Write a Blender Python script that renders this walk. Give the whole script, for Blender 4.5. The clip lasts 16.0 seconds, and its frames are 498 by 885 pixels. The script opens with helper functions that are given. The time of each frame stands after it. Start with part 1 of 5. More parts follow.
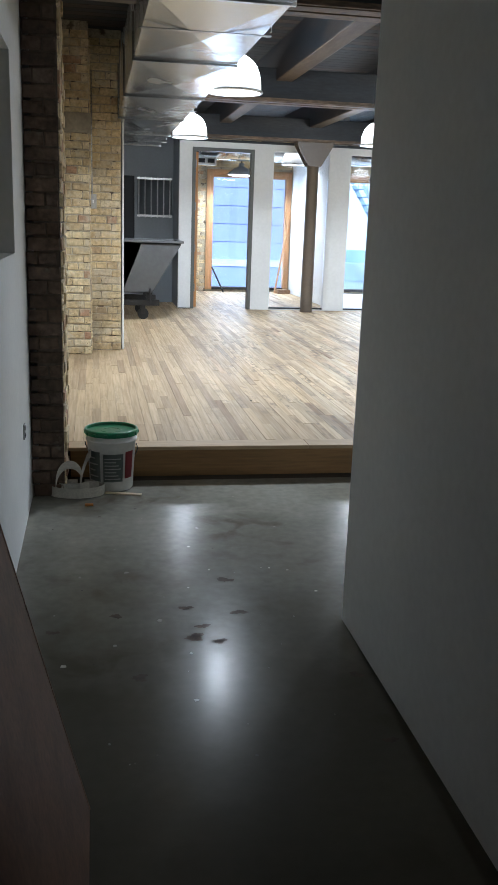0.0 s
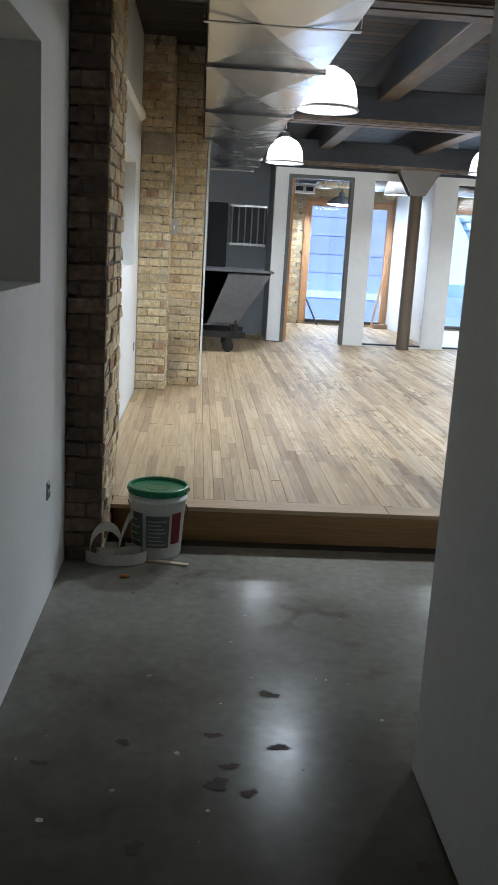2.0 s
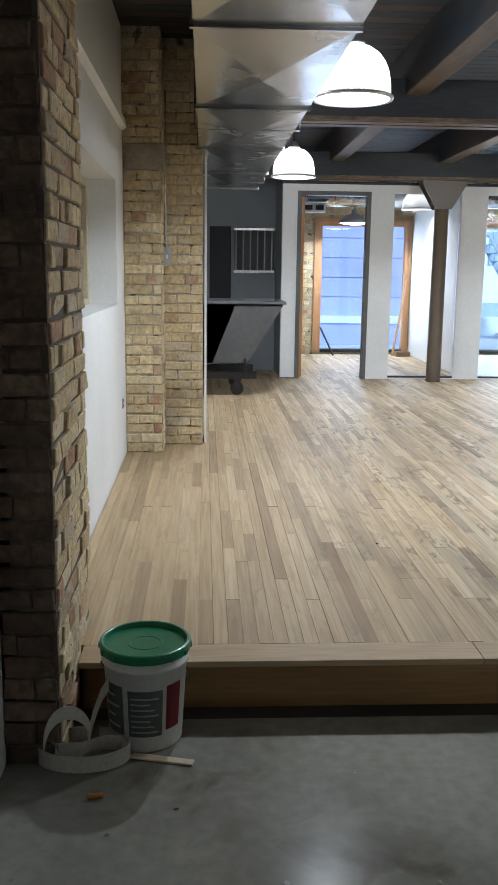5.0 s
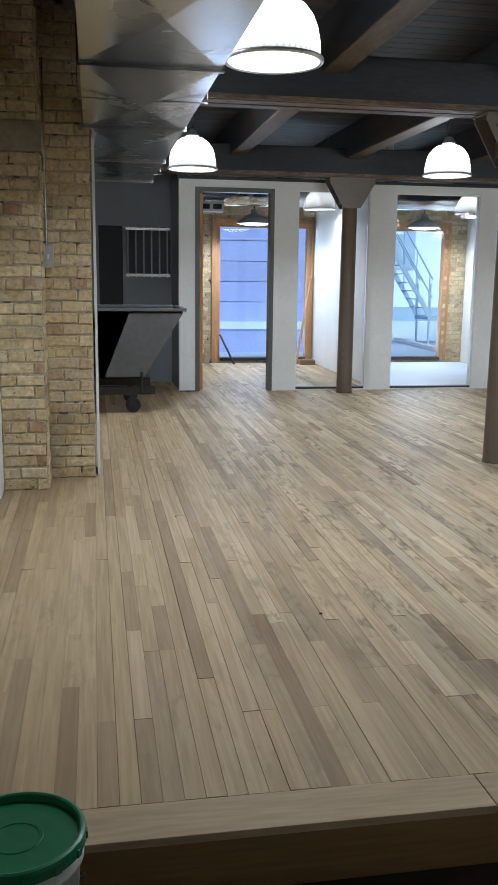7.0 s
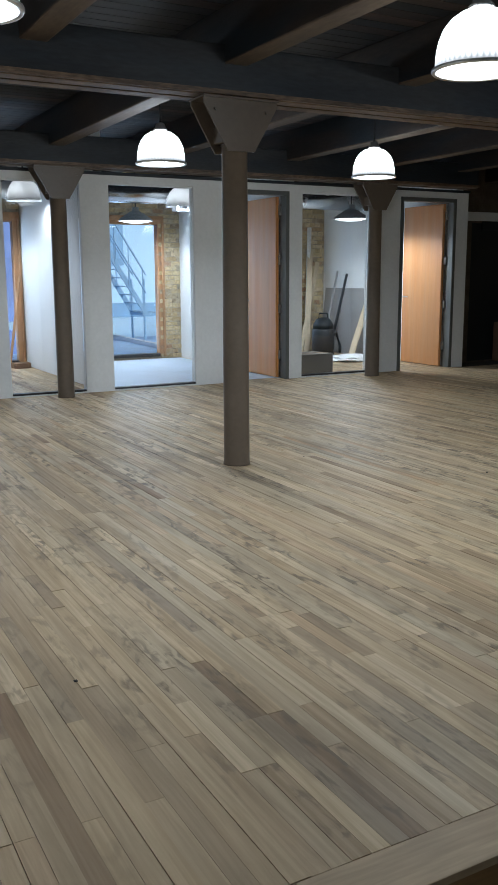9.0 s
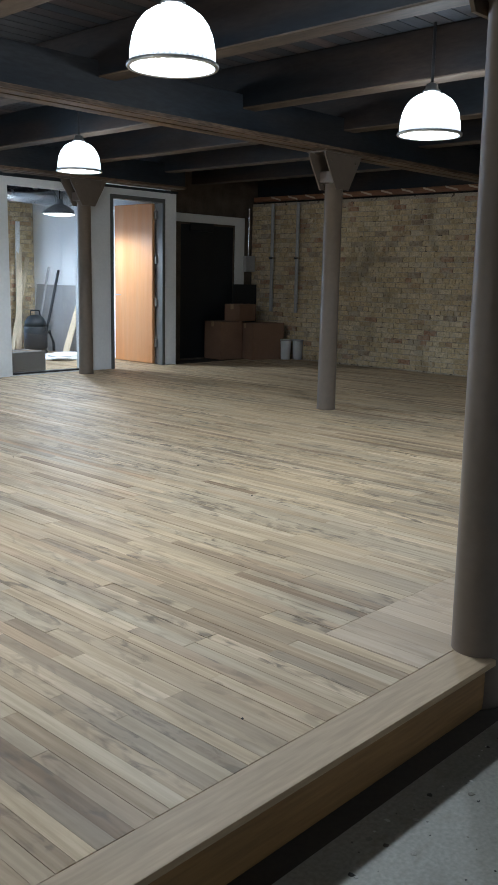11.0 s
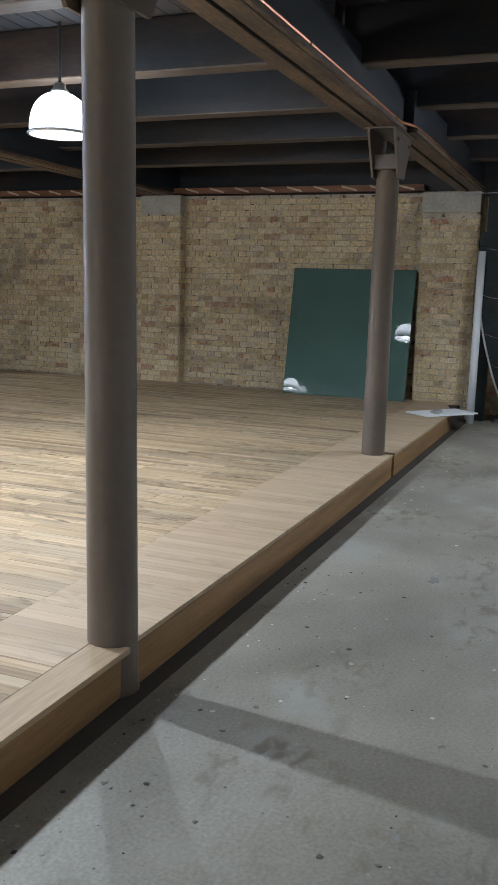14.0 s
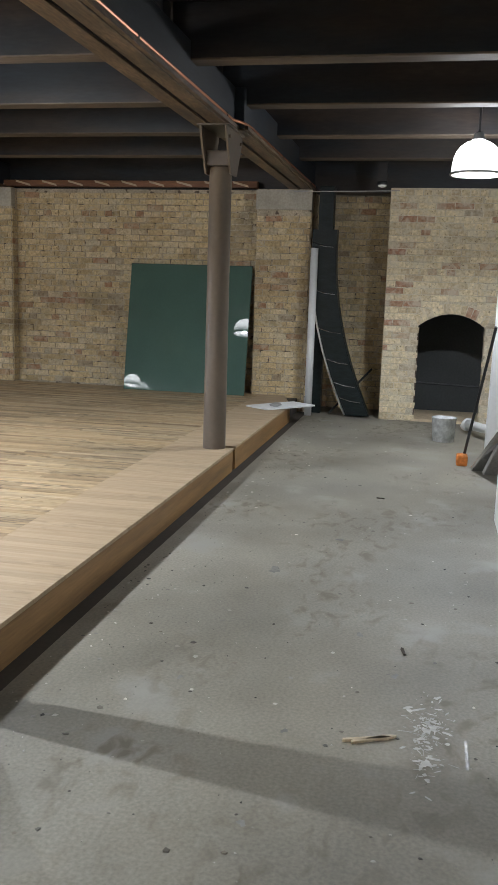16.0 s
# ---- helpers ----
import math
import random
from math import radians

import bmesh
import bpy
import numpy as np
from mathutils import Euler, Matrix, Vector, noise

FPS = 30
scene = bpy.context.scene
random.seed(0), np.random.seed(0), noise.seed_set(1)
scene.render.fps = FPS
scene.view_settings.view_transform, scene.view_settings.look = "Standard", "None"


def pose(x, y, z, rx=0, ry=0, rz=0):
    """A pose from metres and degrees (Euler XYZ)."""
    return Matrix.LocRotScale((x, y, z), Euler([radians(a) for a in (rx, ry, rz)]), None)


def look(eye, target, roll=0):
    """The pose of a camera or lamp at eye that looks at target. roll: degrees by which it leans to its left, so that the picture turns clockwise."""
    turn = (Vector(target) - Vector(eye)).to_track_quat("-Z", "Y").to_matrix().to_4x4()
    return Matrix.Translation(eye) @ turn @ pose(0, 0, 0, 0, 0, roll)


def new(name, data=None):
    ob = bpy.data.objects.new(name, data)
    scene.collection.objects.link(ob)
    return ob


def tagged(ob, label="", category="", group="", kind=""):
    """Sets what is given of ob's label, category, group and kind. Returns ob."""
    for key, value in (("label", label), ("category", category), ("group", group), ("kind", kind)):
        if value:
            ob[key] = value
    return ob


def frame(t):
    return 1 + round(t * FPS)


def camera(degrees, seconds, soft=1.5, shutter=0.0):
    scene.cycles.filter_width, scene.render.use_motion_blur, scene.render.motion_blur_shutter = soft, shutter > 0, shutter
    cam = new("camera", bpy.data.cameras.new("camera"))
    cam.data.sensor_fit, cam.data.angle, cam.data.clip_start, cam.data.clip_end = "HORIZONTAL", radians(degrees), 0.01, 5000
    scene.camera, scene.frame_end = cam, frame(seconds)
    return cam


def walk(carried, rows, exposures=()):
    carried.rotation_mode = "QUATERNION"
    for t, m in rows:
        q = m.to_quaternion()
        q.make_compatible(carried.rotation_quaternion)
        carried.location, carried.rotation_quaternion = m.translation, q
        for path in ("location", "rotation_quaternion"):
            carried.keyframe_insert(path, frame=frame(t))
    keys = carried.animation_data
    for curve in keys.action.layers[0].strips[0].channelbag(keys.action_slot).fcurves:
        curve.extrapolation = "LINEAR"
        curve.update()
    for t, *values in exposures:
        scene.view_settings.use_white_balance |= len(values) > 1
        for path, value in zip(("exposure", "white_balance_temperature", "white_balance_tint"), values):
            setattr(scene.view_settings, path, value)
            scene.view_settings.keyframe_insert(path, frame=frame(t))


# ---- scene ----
cam = camera(31.8, 16.0)
PATH = [
    (0, (-0.153, -0.157, 1.525), (0.193, 1.751, 1.036), 2.0),
    (0.5, (-0.121, -0.008, 1.514), (0.17, 1.909, 1.026), 2.1),
    (1, (-0.114, 0.19, 1.527), (0.178, 2.109, 1.046), 1.5),
    (1.5, (-0.043, 0.395, 1.513), (0.216, 2.326, 1.061), 1.6),
    (2, (0.095, 0.579, 1.528), (0.225, 2.526, 1.093), 3.3),
    (2.5, (0.151, 0.738, 1.529), (0.223, 2.69, 1.097), 2.9),
    (3, (0.142, 1.024, 1.527), (0.204, 2.977, 1.103), 2.7),
    (3.2, (0.151, 1.141, 1.516), (0.199, 3.095, 1.095), 2.3),
    (5.3, (0.126, 2.167, 1.567), (0.245, 4.127, 1.189), 0.2),
    (5.5, (0.115, 2.26, 1.555), (0.247, 4.22, 1.18), 0.1),
    (6, (0.143, 2.521, 1.544), (0.285, 4.481, 1.172), 0.5),
    (6.5, (0.17, 2.775, 1.555), (0.329, 4.734, 1.185), 1.5),
    (7, (0.132, 3.01, 1.554), (0.474, 4.945, 1.183), 0.7),
    (7.5, (0.107, 3.233, 1.55), (0.647, 5.121, 1.173), -0.6),
    (8, (0.161, 3.429, 1.542), (0.765, 5.299, 1.17), -0.9),
    (8.5, (0.217, 3.561, 1.549), (0.927, 5.393, 1.174), -0.4),
    (9, (0.229, 3.604, 1.549), (1.166, 5.331, 1.171), -0.3),
    (9.5, (0.228, 3.614, 1.556), (1.314, 5.25, 1.176), 0.2),
    (10, (0.251, 3.614, 1.56), (1.47, 5.153, 1.179), 0.8),
    (10.2, (0.261, 3.617, 1.553), (1.529, 5.117, 1.174), 0.8),
    (12.3, (0.435, 3.558, 1.464), (2.08, 4.638, 1.11), 2.1),
    (12.5, (0.44, 3.544, 1.46), (2.114, 4.581, 1.111), 2.1),
    (13, (0.448, 3.528, 1.462), (2.175, 4.475, 1.114), 2.0),
    (13.5, (0.447, 3.492, 1.468), (2.231, 4.328, 1.124), 1.8),
    (14, (0.436, 3.462, 1.48), (2.265, 4.194, 1.137), 1.7),
    (14.5, (0.45, 3.455, 1.475), (2.32, 4.078, 1.135), 1.9),
    (15, (0.448, 3.45, 1.475), (2.349, 3.971, 1.137), 1.8),
    (15.5, (0.438, 3.433, 1.477), (2.362, 3.858, 1.134), 1.7),
    (16, (0.44, 3.435, 1.478), (2.371, 3.828, 1.136), 1.8),
]
walk(cam, [(t, look(eye, target, roll)) for t, eye, target, roll in PATH],
     exposures=[(0, 0.62, 6100, 10), (1, 0.47, 6150, 10), (3, 0.38, 6150, 11), (5.5, 0.12, 6300, 11), (7, -0.26, 6300, 10), (9, -0.62, 6050, 8), (10.2, -0.28, 5700, 7), (12.4, 0.42, 5800, 13), (14, 0.80, 5950, 13), (16, 1.0, 6500, 13)])

# ---- light ----
PZ = 0.195          # top of the raised timber floor
world = bpy.data.worlds.new("sky")
scene.world = world
world.use_nodes = True
wn = world.node_tree.nodes
sky = wn.new("ShaderNodeTexSky")
sky.sky_type, sky.sun_disc = "NISHITA", False
sky.sun_elevation, sky.sun_rotation = radians(32), radians(200)
world.node_tree.links.new(sky.outputs[0], wn["Background"].inputs[0])
wn["Background"].inputs[1].default_value = 0.15
sun = new("sun", bpy.data.lights.new("sun", "SUN"))
sun.data.energy, sun.data.angle, sun.data.color = 3.5, radians(12), (1.0, 0.97, 0.92)
sun.matrix_world = look((20, -30, 25), (0, 0, 0))

LAMP_RIM = 2.512
LAMP_WATTS = 97
LAMP_COLOUR = (0.91, 1.0, 1.08)
HALL_LAMPS = [(0.95, 7.12), (3.36, 7.02), (5.85, 7.12), (1.03, 11.2), (3.4, 11.05), (5.75, 11.1), (8.4, 3.15)]
OFFICE_LAMPS = [(3.3, 15.4), (5.6, 15.5)]
CONE_LAMPS = [(2.5, 16.2), (5.2, 16.3), (7.9, 14.55)]


# daylight in the window openings
for wx0, wx1 in ((2.02, 3.60), (4.35, 5.92), (6.55, 8.15)):
    area = bpy.data.lights.new("window_daylight", "AREA")
    area.shape, area.size, area.size_y = "RECTANGLE", wx1 - wx0, 2.0
    area.energy, area.color = (26 if wx0 < 3 else 32), (0.66, 0.88, 1.15)
    ob = new("window_daylight", area)
    ob.matrix_world = look(((wx0 + wx1) / 2, 17.05, 1.35), ((wx0 + wx1) / 2, 10.0, 0.4))


# ---- materials ----
def mat(name, base, rough=0.6, metal=0.0, var=0.2, scale=2.0, fine=0.12, fscale=40.0, bump=0.0, stretch=(1, 1, 1),
        rnd=0.0, tint=None, spots=None, rough_var=0.0, spec=0.5, spot_scale=1.5, spot_from=0.62, spot_soft=0.07, rough_scale=0.0, mottle=None, depth_shade=None):
    m = bpy.data.materials.new(name)
    m.use_nodes = True
    nt = m.node_tree
    n, l = nt.nodes, nt.links
    b = n["Principled BSDF"]
    geo = n.new("ShaderNodeNewGeometry")
    mp = n.new("ShaderNodeMapping")
    mp.inputs["Scale"].default_value = stretch
    l.new(geo.outputs["Position"], mp.inputs[0])

    def noise_tex(sc, detail=4.0):
        t = n.new("ShaderNodeTexNoise")
        t.inputs["Scale"].default_value, t.inputs["Detail"].default_value = sc, detail
        l.new(mp.outputs[0], t.inputs["Vector"])
        return t

    def math_node(op, a, c):
        k = n.new("ShaderNodeMath")
        k.operation = op
        for i, v in enumerate((a, c)):
            if isinstance(v, (int, float)):
                k.inputs[i].default_value = v
            else:
                l.new(v, k.inputs[i])
        return k.outputs[0]

    def remap(v, lo, hi, a=0.3, c=0.7):
        k = n.new("ShaderNodeMapRange")
        k.inputs[1].default_value, k.inputs[2].default_value = a, c
        k.inputs[3].default_value, k.inputs[4].default_value = lo, hi
        l.new(v, k.inputs[0])
        return k.outputs[0]

    big, small = noise_tex(scale), noise_tex(fscale, 6.0)
    amount = math_node("MULTIPLY", remap(big.outputs[0], 1 - var, 1 + var), remap(small.outputs[0], 1 - fine, 1 + fine))
    colour = n.new("ShaderNodeMix")
    colour.data_type = "RGBA"
    colour.inputs[6].default_value = (*base, 1)
    colour.inputs[7].default_value = (*(tint or base), 1)
    if rnd:
        info = n.new("ShaderNodeObjectInfo")
        r = math_node("FRACT", math_node("ADD", info.outputs["Random"], geo.outputs["Random Per Island"]), 0.0)
        amount = math_node("MULTIPLY", amount, remap(r, 1 - rnd, 1 + rnd, 0.0, 1.0))
        r2 = math_node("FRACT", math_node("MULTIPLY", r, 7.31), 0.0)
        l.new(remap(r2, 0.0, 1.0, 0.35, 1.0), colour.inputs[0])
    elif tint:
        l.new(remap(noise_tex(scale * 0.6).outputs[0], 0.0, 1.0, 0.4, 0.62), colour.inputs[0])
    else:
        colour.inputs[0].default_value = 0.0
    out = n.new("ShaderNodeMix")
    out.data_type, out.blend_type = "RGBA", "MULTIPLY"
    out.inputs[0].default_value = 1.0
    l.new(colour.outputs[2], out.inputs[6])
    grey = n.new("ShaderNodeCombineColor")
    for i in range(3):
        l.new(amount, grey.inputs[i])
    l.new(grey.outputs[0], out.inputs[7])
    last = out.outputs[2]
    if spots:
        mixs = n.new("ShaderNodeMix")
        mixs.data_type = "RGBA"
        l.new(remap(noise_tex(spot_scale, 7.0).outputs[0], 0.0, 1.0, spot_from, spot_from + spot_soft), mixs.inputs[0])
        l.new(last, mixs.inputs[6])
        mixs.inputs[7].default_value = (*spots, 1)
        last = mixs.outputs[2]
    if mottle:
        stain_colour, m_stretch, m_scale, m_from, zone_scale, zone_from = mottle
        mp2 = n.new("ShaderNodeMapping")
        mp2.inputs["Scale"].default_value = m_stretch
        l.new(geo.outputs["Position"], mp2.inputs[0])
        fleck, zone = n.new("ShaderNodeTexNoise"), n.new("ShaderNodeTexNoise")
        fleck.inputs["Scale"].default_value, fleck.inputs["Detail"].default_value, fleck.inputs["Distortion"].default_value = m_scale, 5.0, 0.6
        zone.inputs["Scale"].default_value, zone.inputs["Detail"].default_value = zone_scale, 3.0
        l.new(mp2.outputs[0], fleck.inputs["Vector"])
        l.new(mp2.outputs[0], zone.inputs["Vector"])
        k2 = math_node("MULTIPLY", remap(fleck.outputs[0], 0.0, 0.85, m_from, m_from + 0.16), remap(zone.outputs[0], 0.0, 1.0, zone_from, zone_from + 0.14))
        mix2 = n.new("ShaderNodeMix")
        mix2.data_type = "RGBA"
        l.new(k2, mix2.inputs[0])
        l.new(last, mix2.inputs[6])
        mix2.inputs[7].default_value = (*stain_colour, 1)
        last = mix2.outputs[2]
    if depth_shade:            # corridor shade painted in as a dark brown, ragged towards the step
        shade_colour, y_lit, y_full = depth_shade
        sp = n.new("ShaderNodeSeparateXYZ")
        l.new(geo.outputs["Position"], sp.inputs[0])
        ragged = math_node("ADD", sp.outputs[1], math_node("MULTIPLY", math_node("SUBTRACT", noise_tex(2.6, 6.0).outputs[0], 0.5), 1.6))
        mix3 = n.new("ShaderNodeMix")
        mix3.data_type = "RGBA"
        l.new(remap(ragged, 0.0, 0.85, y_lit, y_full), mix3.inputs[0])
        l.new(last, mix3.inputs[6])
        mix3.inputs[7].default_value = (*shade_colour, 1)
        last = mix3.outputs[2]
    l.new(last, b.inputs["Base Color"])
    b.inputs["Metallic"].default_value = metal
    b.inputs["Specular IOR Level"].default_value = spec
    if rough_var:
        l.new(remap(noise_tex(rough_scale or scale * 2.2).outputs[0], rough - rough_var, rough + rough_var), b.inputs["Roughness"])
    else:
        b.inputs["Roughness"].default_value = rough
    if bump:
        bp = n.new("ShaderNodeBump")
        bp.inputs["Strength"].default_value, bp.inputs["Distance"].default_value = min(1.0, bump * 40), bump
        l.new(math_node("ADD", small.outputs[0], big.outputs[0]), bp.inputs["Height"])
        l.new(bp.outputs[0], b.inputs["Normal"])
    return m


def glass(name, tint=(1, 1, 1), rough=0.0):
    m = bpy.data.materials.new(name)
    m.use_nodes = True
    n, l = m.node_tree.nodes, m.node_tree.links
    n.remove(n["Principled BSDF"])
    clear, gloss, mix, fr = n.new("ShaderNodeBsdfTransparent"), n.new("ShaderNodeBsdfGlossy"), n.new("ShaderNodeMixShader"), n.new("ShaderNodeFresnel")
    clear.inputs[0].default_value = (*tint, 1)
    gloss.inputs["Roughness"].default_value = rough
    fr.inputs[0].default_value = 1.5
    l.new(fr.outputs[0], mix.inputs[0])
    l.new(clear.outputs[0], mix.inputs[1])
    l.new(gloss.outputs[0], mix.inputs[2])
    l.new(mix.outputs[0], n["Material Output"].inputs[0])
    return m


def glow(name, colour, strength):
    m = bpy.data.materials.new(name)
    m.use_nodes = True
    b = m.node_tree.nodes["Principled BSDF"]
    b.inputs["Base Color"].default_value = (0.8, 0.8, 0.8, 1)
    b.inputs["Emission Color"].default_value = (*colour, 1)
    b.inputs["Emission Strength"].default_value = strength
    return m


def board_mat(name, ramp, wear=1.0, streak=((0.80, 0.78, 0.75), (1.10, 1.10, 1.10)), pale=(0.375, 0.308, 0.210), fleck=(0.140, 0.100, 0.060)):
    """Old strip flooring: each board its own tone, long grain, and where feet wore it grey weathering and dark cross flecks."""
    m = bpy.data.materials.new(name)
    m.use_nodes = True
    n, l = m.node_tree.nodes, m.node_tree.links
    b = n["Principled BSDF"]
    geo, info = n.new("ShaderNodeNewGeometry"), n.new("ShaderNodeObjectInfo")

    def calc(op, a, c=0.0):
        k = n.new("ShaderNodeMath")
        k.operation = op
        for i, v in enumerate((a, c)):
            if isinstance(v, (int, float)):
                k.inputs[i].default_value = v
            else:
                l.new(v, k.inputs[i])
        return k.outputs[0]

    def span(v, a, c, lo=0.0, hi=1.0):
        k = n.new("ShaderNodeMapRange")
        k.interpolation_type = "SMOOTHSTEP"
        for i, q in enumerate((a, c, lo, hi)):
            k.inputs[i + 1].default_value = q
        l.new(v, k.inputs[0])
        return k.outputs[0]

    def blend(factor, a, c, kind="MIX"):
        k = n.new("ShaderNodeMix")
        k.data_type, k.blend_type = "RGBA", kind
        for socket, v in ((k.inputs[0], factor), (k.inputs[6], a), (k.inputs[7], c)):
            if isinstance(v, (int, float)):
                socket.default_value = v
            elif isinstance(v, tuple):
                socket.default_value = (*v, 1)
            else:
                l.new(v, socket)
        return k.outputs[2]

    r = calc("FRACT", calc("ADD", info.outputs["Random"], geo.outputs["Random Per Island"]))
    r2, r3, r4 = [calc("FRACT", calc("MULTIPLY", r, q)) for q in (7.31, 17.77, 31.13)]
    shift = n.new("ShaderNodeCombineXYZ")
    l.new(calc("MULTIPLY", r2, 23.0), shift.inputs[0])
    l.new(calc("MULTIPLY", r3, 41.0), shift.inputs[1])

    def cloud(scales, sc, detail, own, distort=0.0):
        v = n.new("ShaderNodeVectorMath")
        v.operation = "MULTIPLY"
        l.new(geo.outputs["Position"], v.inputs[0])
        v.inputs[1].default_value = scales
        out = v.outputs[0]
        if own:
            add = n.new("ShaderNodeVectorMath")
            l.new(out, add.inputs[0])
            l.new(shift.outputs[0], add.inputs[1])
            out = add.outputs[0]
        t = n.new("ShaderNodeTexNoise")
        t.inputs["Scale"].default_value, t.inputs["Detail"].default_value, t.inputs["Distortion"].default_value = sc, detail, distort
        l.new(out, t.inputs["Vector"])
        return t.outputs[0]

    cr = n.new("ShaderNodeValToRGB")
    cr.color_ramp.interpolation = "LINEAR"
    while len(cr.color_ramp.elements) < len(ramp):
        cr.color_ramp.elements.new(0.5)
    for e, (at, col) in zip(cr.color_ramp.elements, ramp):
        e.position, e.color = at, (*col, 1)
    l.new(r, cr.inputs[0])
    grain = cloud((60, 2.2, 1), 1.0, 6.0, True, 0.4)
    colour = blend(1.0, cr.outputs[0], blend(span(grain, 0.30, 0.72), *streak), "MULTIPLY")
    sep = n.new("ShaderNodeSeparateXYZ")
    l.new(geo.outputs["Position"], sep.inputs[0])
    zone = calc("MULTIPLY", calc("MULTIPLY", span(calc("ADD", sep.outputs[0], calc("MULTIPLY", cloud((1, 1, 1), 0.9, 3.0, False), 1.4)), 1.1, 2.5, 0.22, 1.0),
                                 span(cloud((2.2, 0.7, 1), 1.1, 4.0, False), 0.36, 0.58, 0.35, 1.0)), wear)
    colour = blend(span(zone, 0.15, 0.7, 0.35, 0.0), colour, ramp[len(ramp) // 2][1])
    colour = blend(calc("MULTIPLY", calc("MULTIPLY", zone, span(r4, 0.15, 0.9)), 0.55), colour, pale)
    mark = span(cloud((17, 5.5, 1), 1.5, 6.0, True, 0.7), 0.45, 0.66)
    gate = calc("MULTIPLY", span(r3, 0.22, 0.50), span(cloud((1.0, 1.0, 1), 2.2, 2.0, True), 0.38, 0.54))
    colour = blend(calc("MULTIPLY", calc("MULTIPLY", mark, gate), calc("MULTIPLY", zone, 0.90)), colour, fleck)
    smear = span(cloud((3.0, 0.9, 1), 1.3, 5.0, False, 0.6), 0.52, 0.72)
    colour = blend(calc("MULTIPLY", smear, calc("MULTIPLY", zone, 0.50)), colour, fleck)
    l.new(colour, b.inputs["Base Color"])
    l.new(span(grain, 0.3, 0.7, 0.62, 0.46), b.inputs["Roughness"])
    b.inputs["Specular IOR Level"].default_value = 0.24
    bp = n.new("ShaderNodeBump")
    bp.inputs["Strength"].default_value, bp.inputs["Distance"].default_value = 0.5, 0.0009
    l.new(calc("SUBTRACT", grain, calc("MULTIPLY", mark, 0.5)), bp.inputs["Height"])
    l.new(bp.outputs[0], b.inputs["Normal"])
    return m


def brick_mat(name, ramp, lime, lime_from=0.50, soot=(0.10, 0.082, 0.066), soot_from=0.58, bump=0.010):
    """Old stock brick: each brick its own tone, lime smeared over it, soot and spalled pits."""
    m = bpy.data.materials.new(name)
    m.use_nodes = True
    n, l = m.node_tree.nodes, m.node_tree.links
    b = n["Principled BSDF"]
    geo, info = n.new("ShaderNodeNewGeometry"), n.new("ShaderNodeObjectInfo")

    def cloud(sc, detail=5.0, distort=0.0):
        t = n.new("ShaderNodeTexNoise")
        t.inputs["Scale"].default_value, t.inputs["Detail"].default_value, t.inputs["Distortion"].default_value = sc, detail, distort
        l.new(geo.outputs["Position"], t.inputs["Vector"])
        return t.outputs[0]

    def span(v, a, c, lo=0.0, hi=1.0):
        k = n.new("ShaderNodeMapRange")
        for i, q in enumerate((a, c, lo, hi)):
            k.inputs[i + 1].default_value = q
        l.new(v, k.inputs[0])
        return k.outputs[0]

    def blend(factor, a, c, kind="MIX"):
        k = n.new("ShaderNodeMix")
        k.data_type, k.blend_type = "RGBA", kind
        for socket, v in ((k.inputs[0], factor), (k.inputs[6], a), (k.inputs[7], c)):
            if isinstance(v, (int, float)):
                socket.default_value = v
            elif isinstance(v, tuple):
                socket.default_value = (*v, 1)
            else:
                l.new(v, socket)
        return k.outputs[2]

    add, fr = n.new("ShaderNodeMath"), n.new("ShaderNodeMath")
    fr.operation = "FRACT"
    l.new(info.outputs["Random"], add.inputs[0])
    l.new(geo.outputs["Random Per Island"], add.inputs[1])
    l.new(add.outputs[0], fr.inputs[0])
    cr = n.new("ShaderNodeValToRGB")
    while len(cr.color_ramp.elements) < len(ramp):
        cr.color_ramp.elements.new(0.5)
    for e, (at, col) in zip(cr.color_ramp.elements, ramp):
        e.position, e.color = at, (*col, 1)
    l.new(fr.outputs[0], cr.inputs[0])
    fine, pits = cloud(34, 6.0), cloud(55, 3.0, 0.8)
    colour = blend(1.0, cr.outputs[0], blend(span(fine, 0.3, 0.7), (0.72, 0.70, 0.66), (1.18, 1.18, 1.18)), "MULTIPLY")
    colour = blend(span(cloud(9, 6.0, 0.8), lime_from, lime_from + 0.18, 0.0, 0.6), colour, lime)
    colour = blend(span(cloud(1.3, 5.0, 0.5), soot_from, soot_from + 0.2, 0.0, 0.7), colour, soot)
    colour = blend(span(pits, 0.64, 0.72, 0.0, 0.8), colour, (0.07, 0.052, 0.04))
    l.new(colour, b.inputs["Base Color"])
    b.inputs["Roughness"].default_value = 0.88
    b.inputs["Specular IOR Level"].default_value = 0.25
    bp, mix = n.new("ShaderNodeBump"), n.new("ShaderNodeMath")
    mix.operation = "SUBTRACT"
    l.new(fine, mix.inputs[0])
    l.new(span(pits, 0.6, 0.72), mix.inputs[1])
    bp.inputs["Strength"].default_value, bp.inputs["Distance"].default_value = 0.6, bump
    l.new(mix.outputs[0], bp.inputs["Height"])
    l.new(bp.outputs[0], b.inputs["Normal"])
    return m


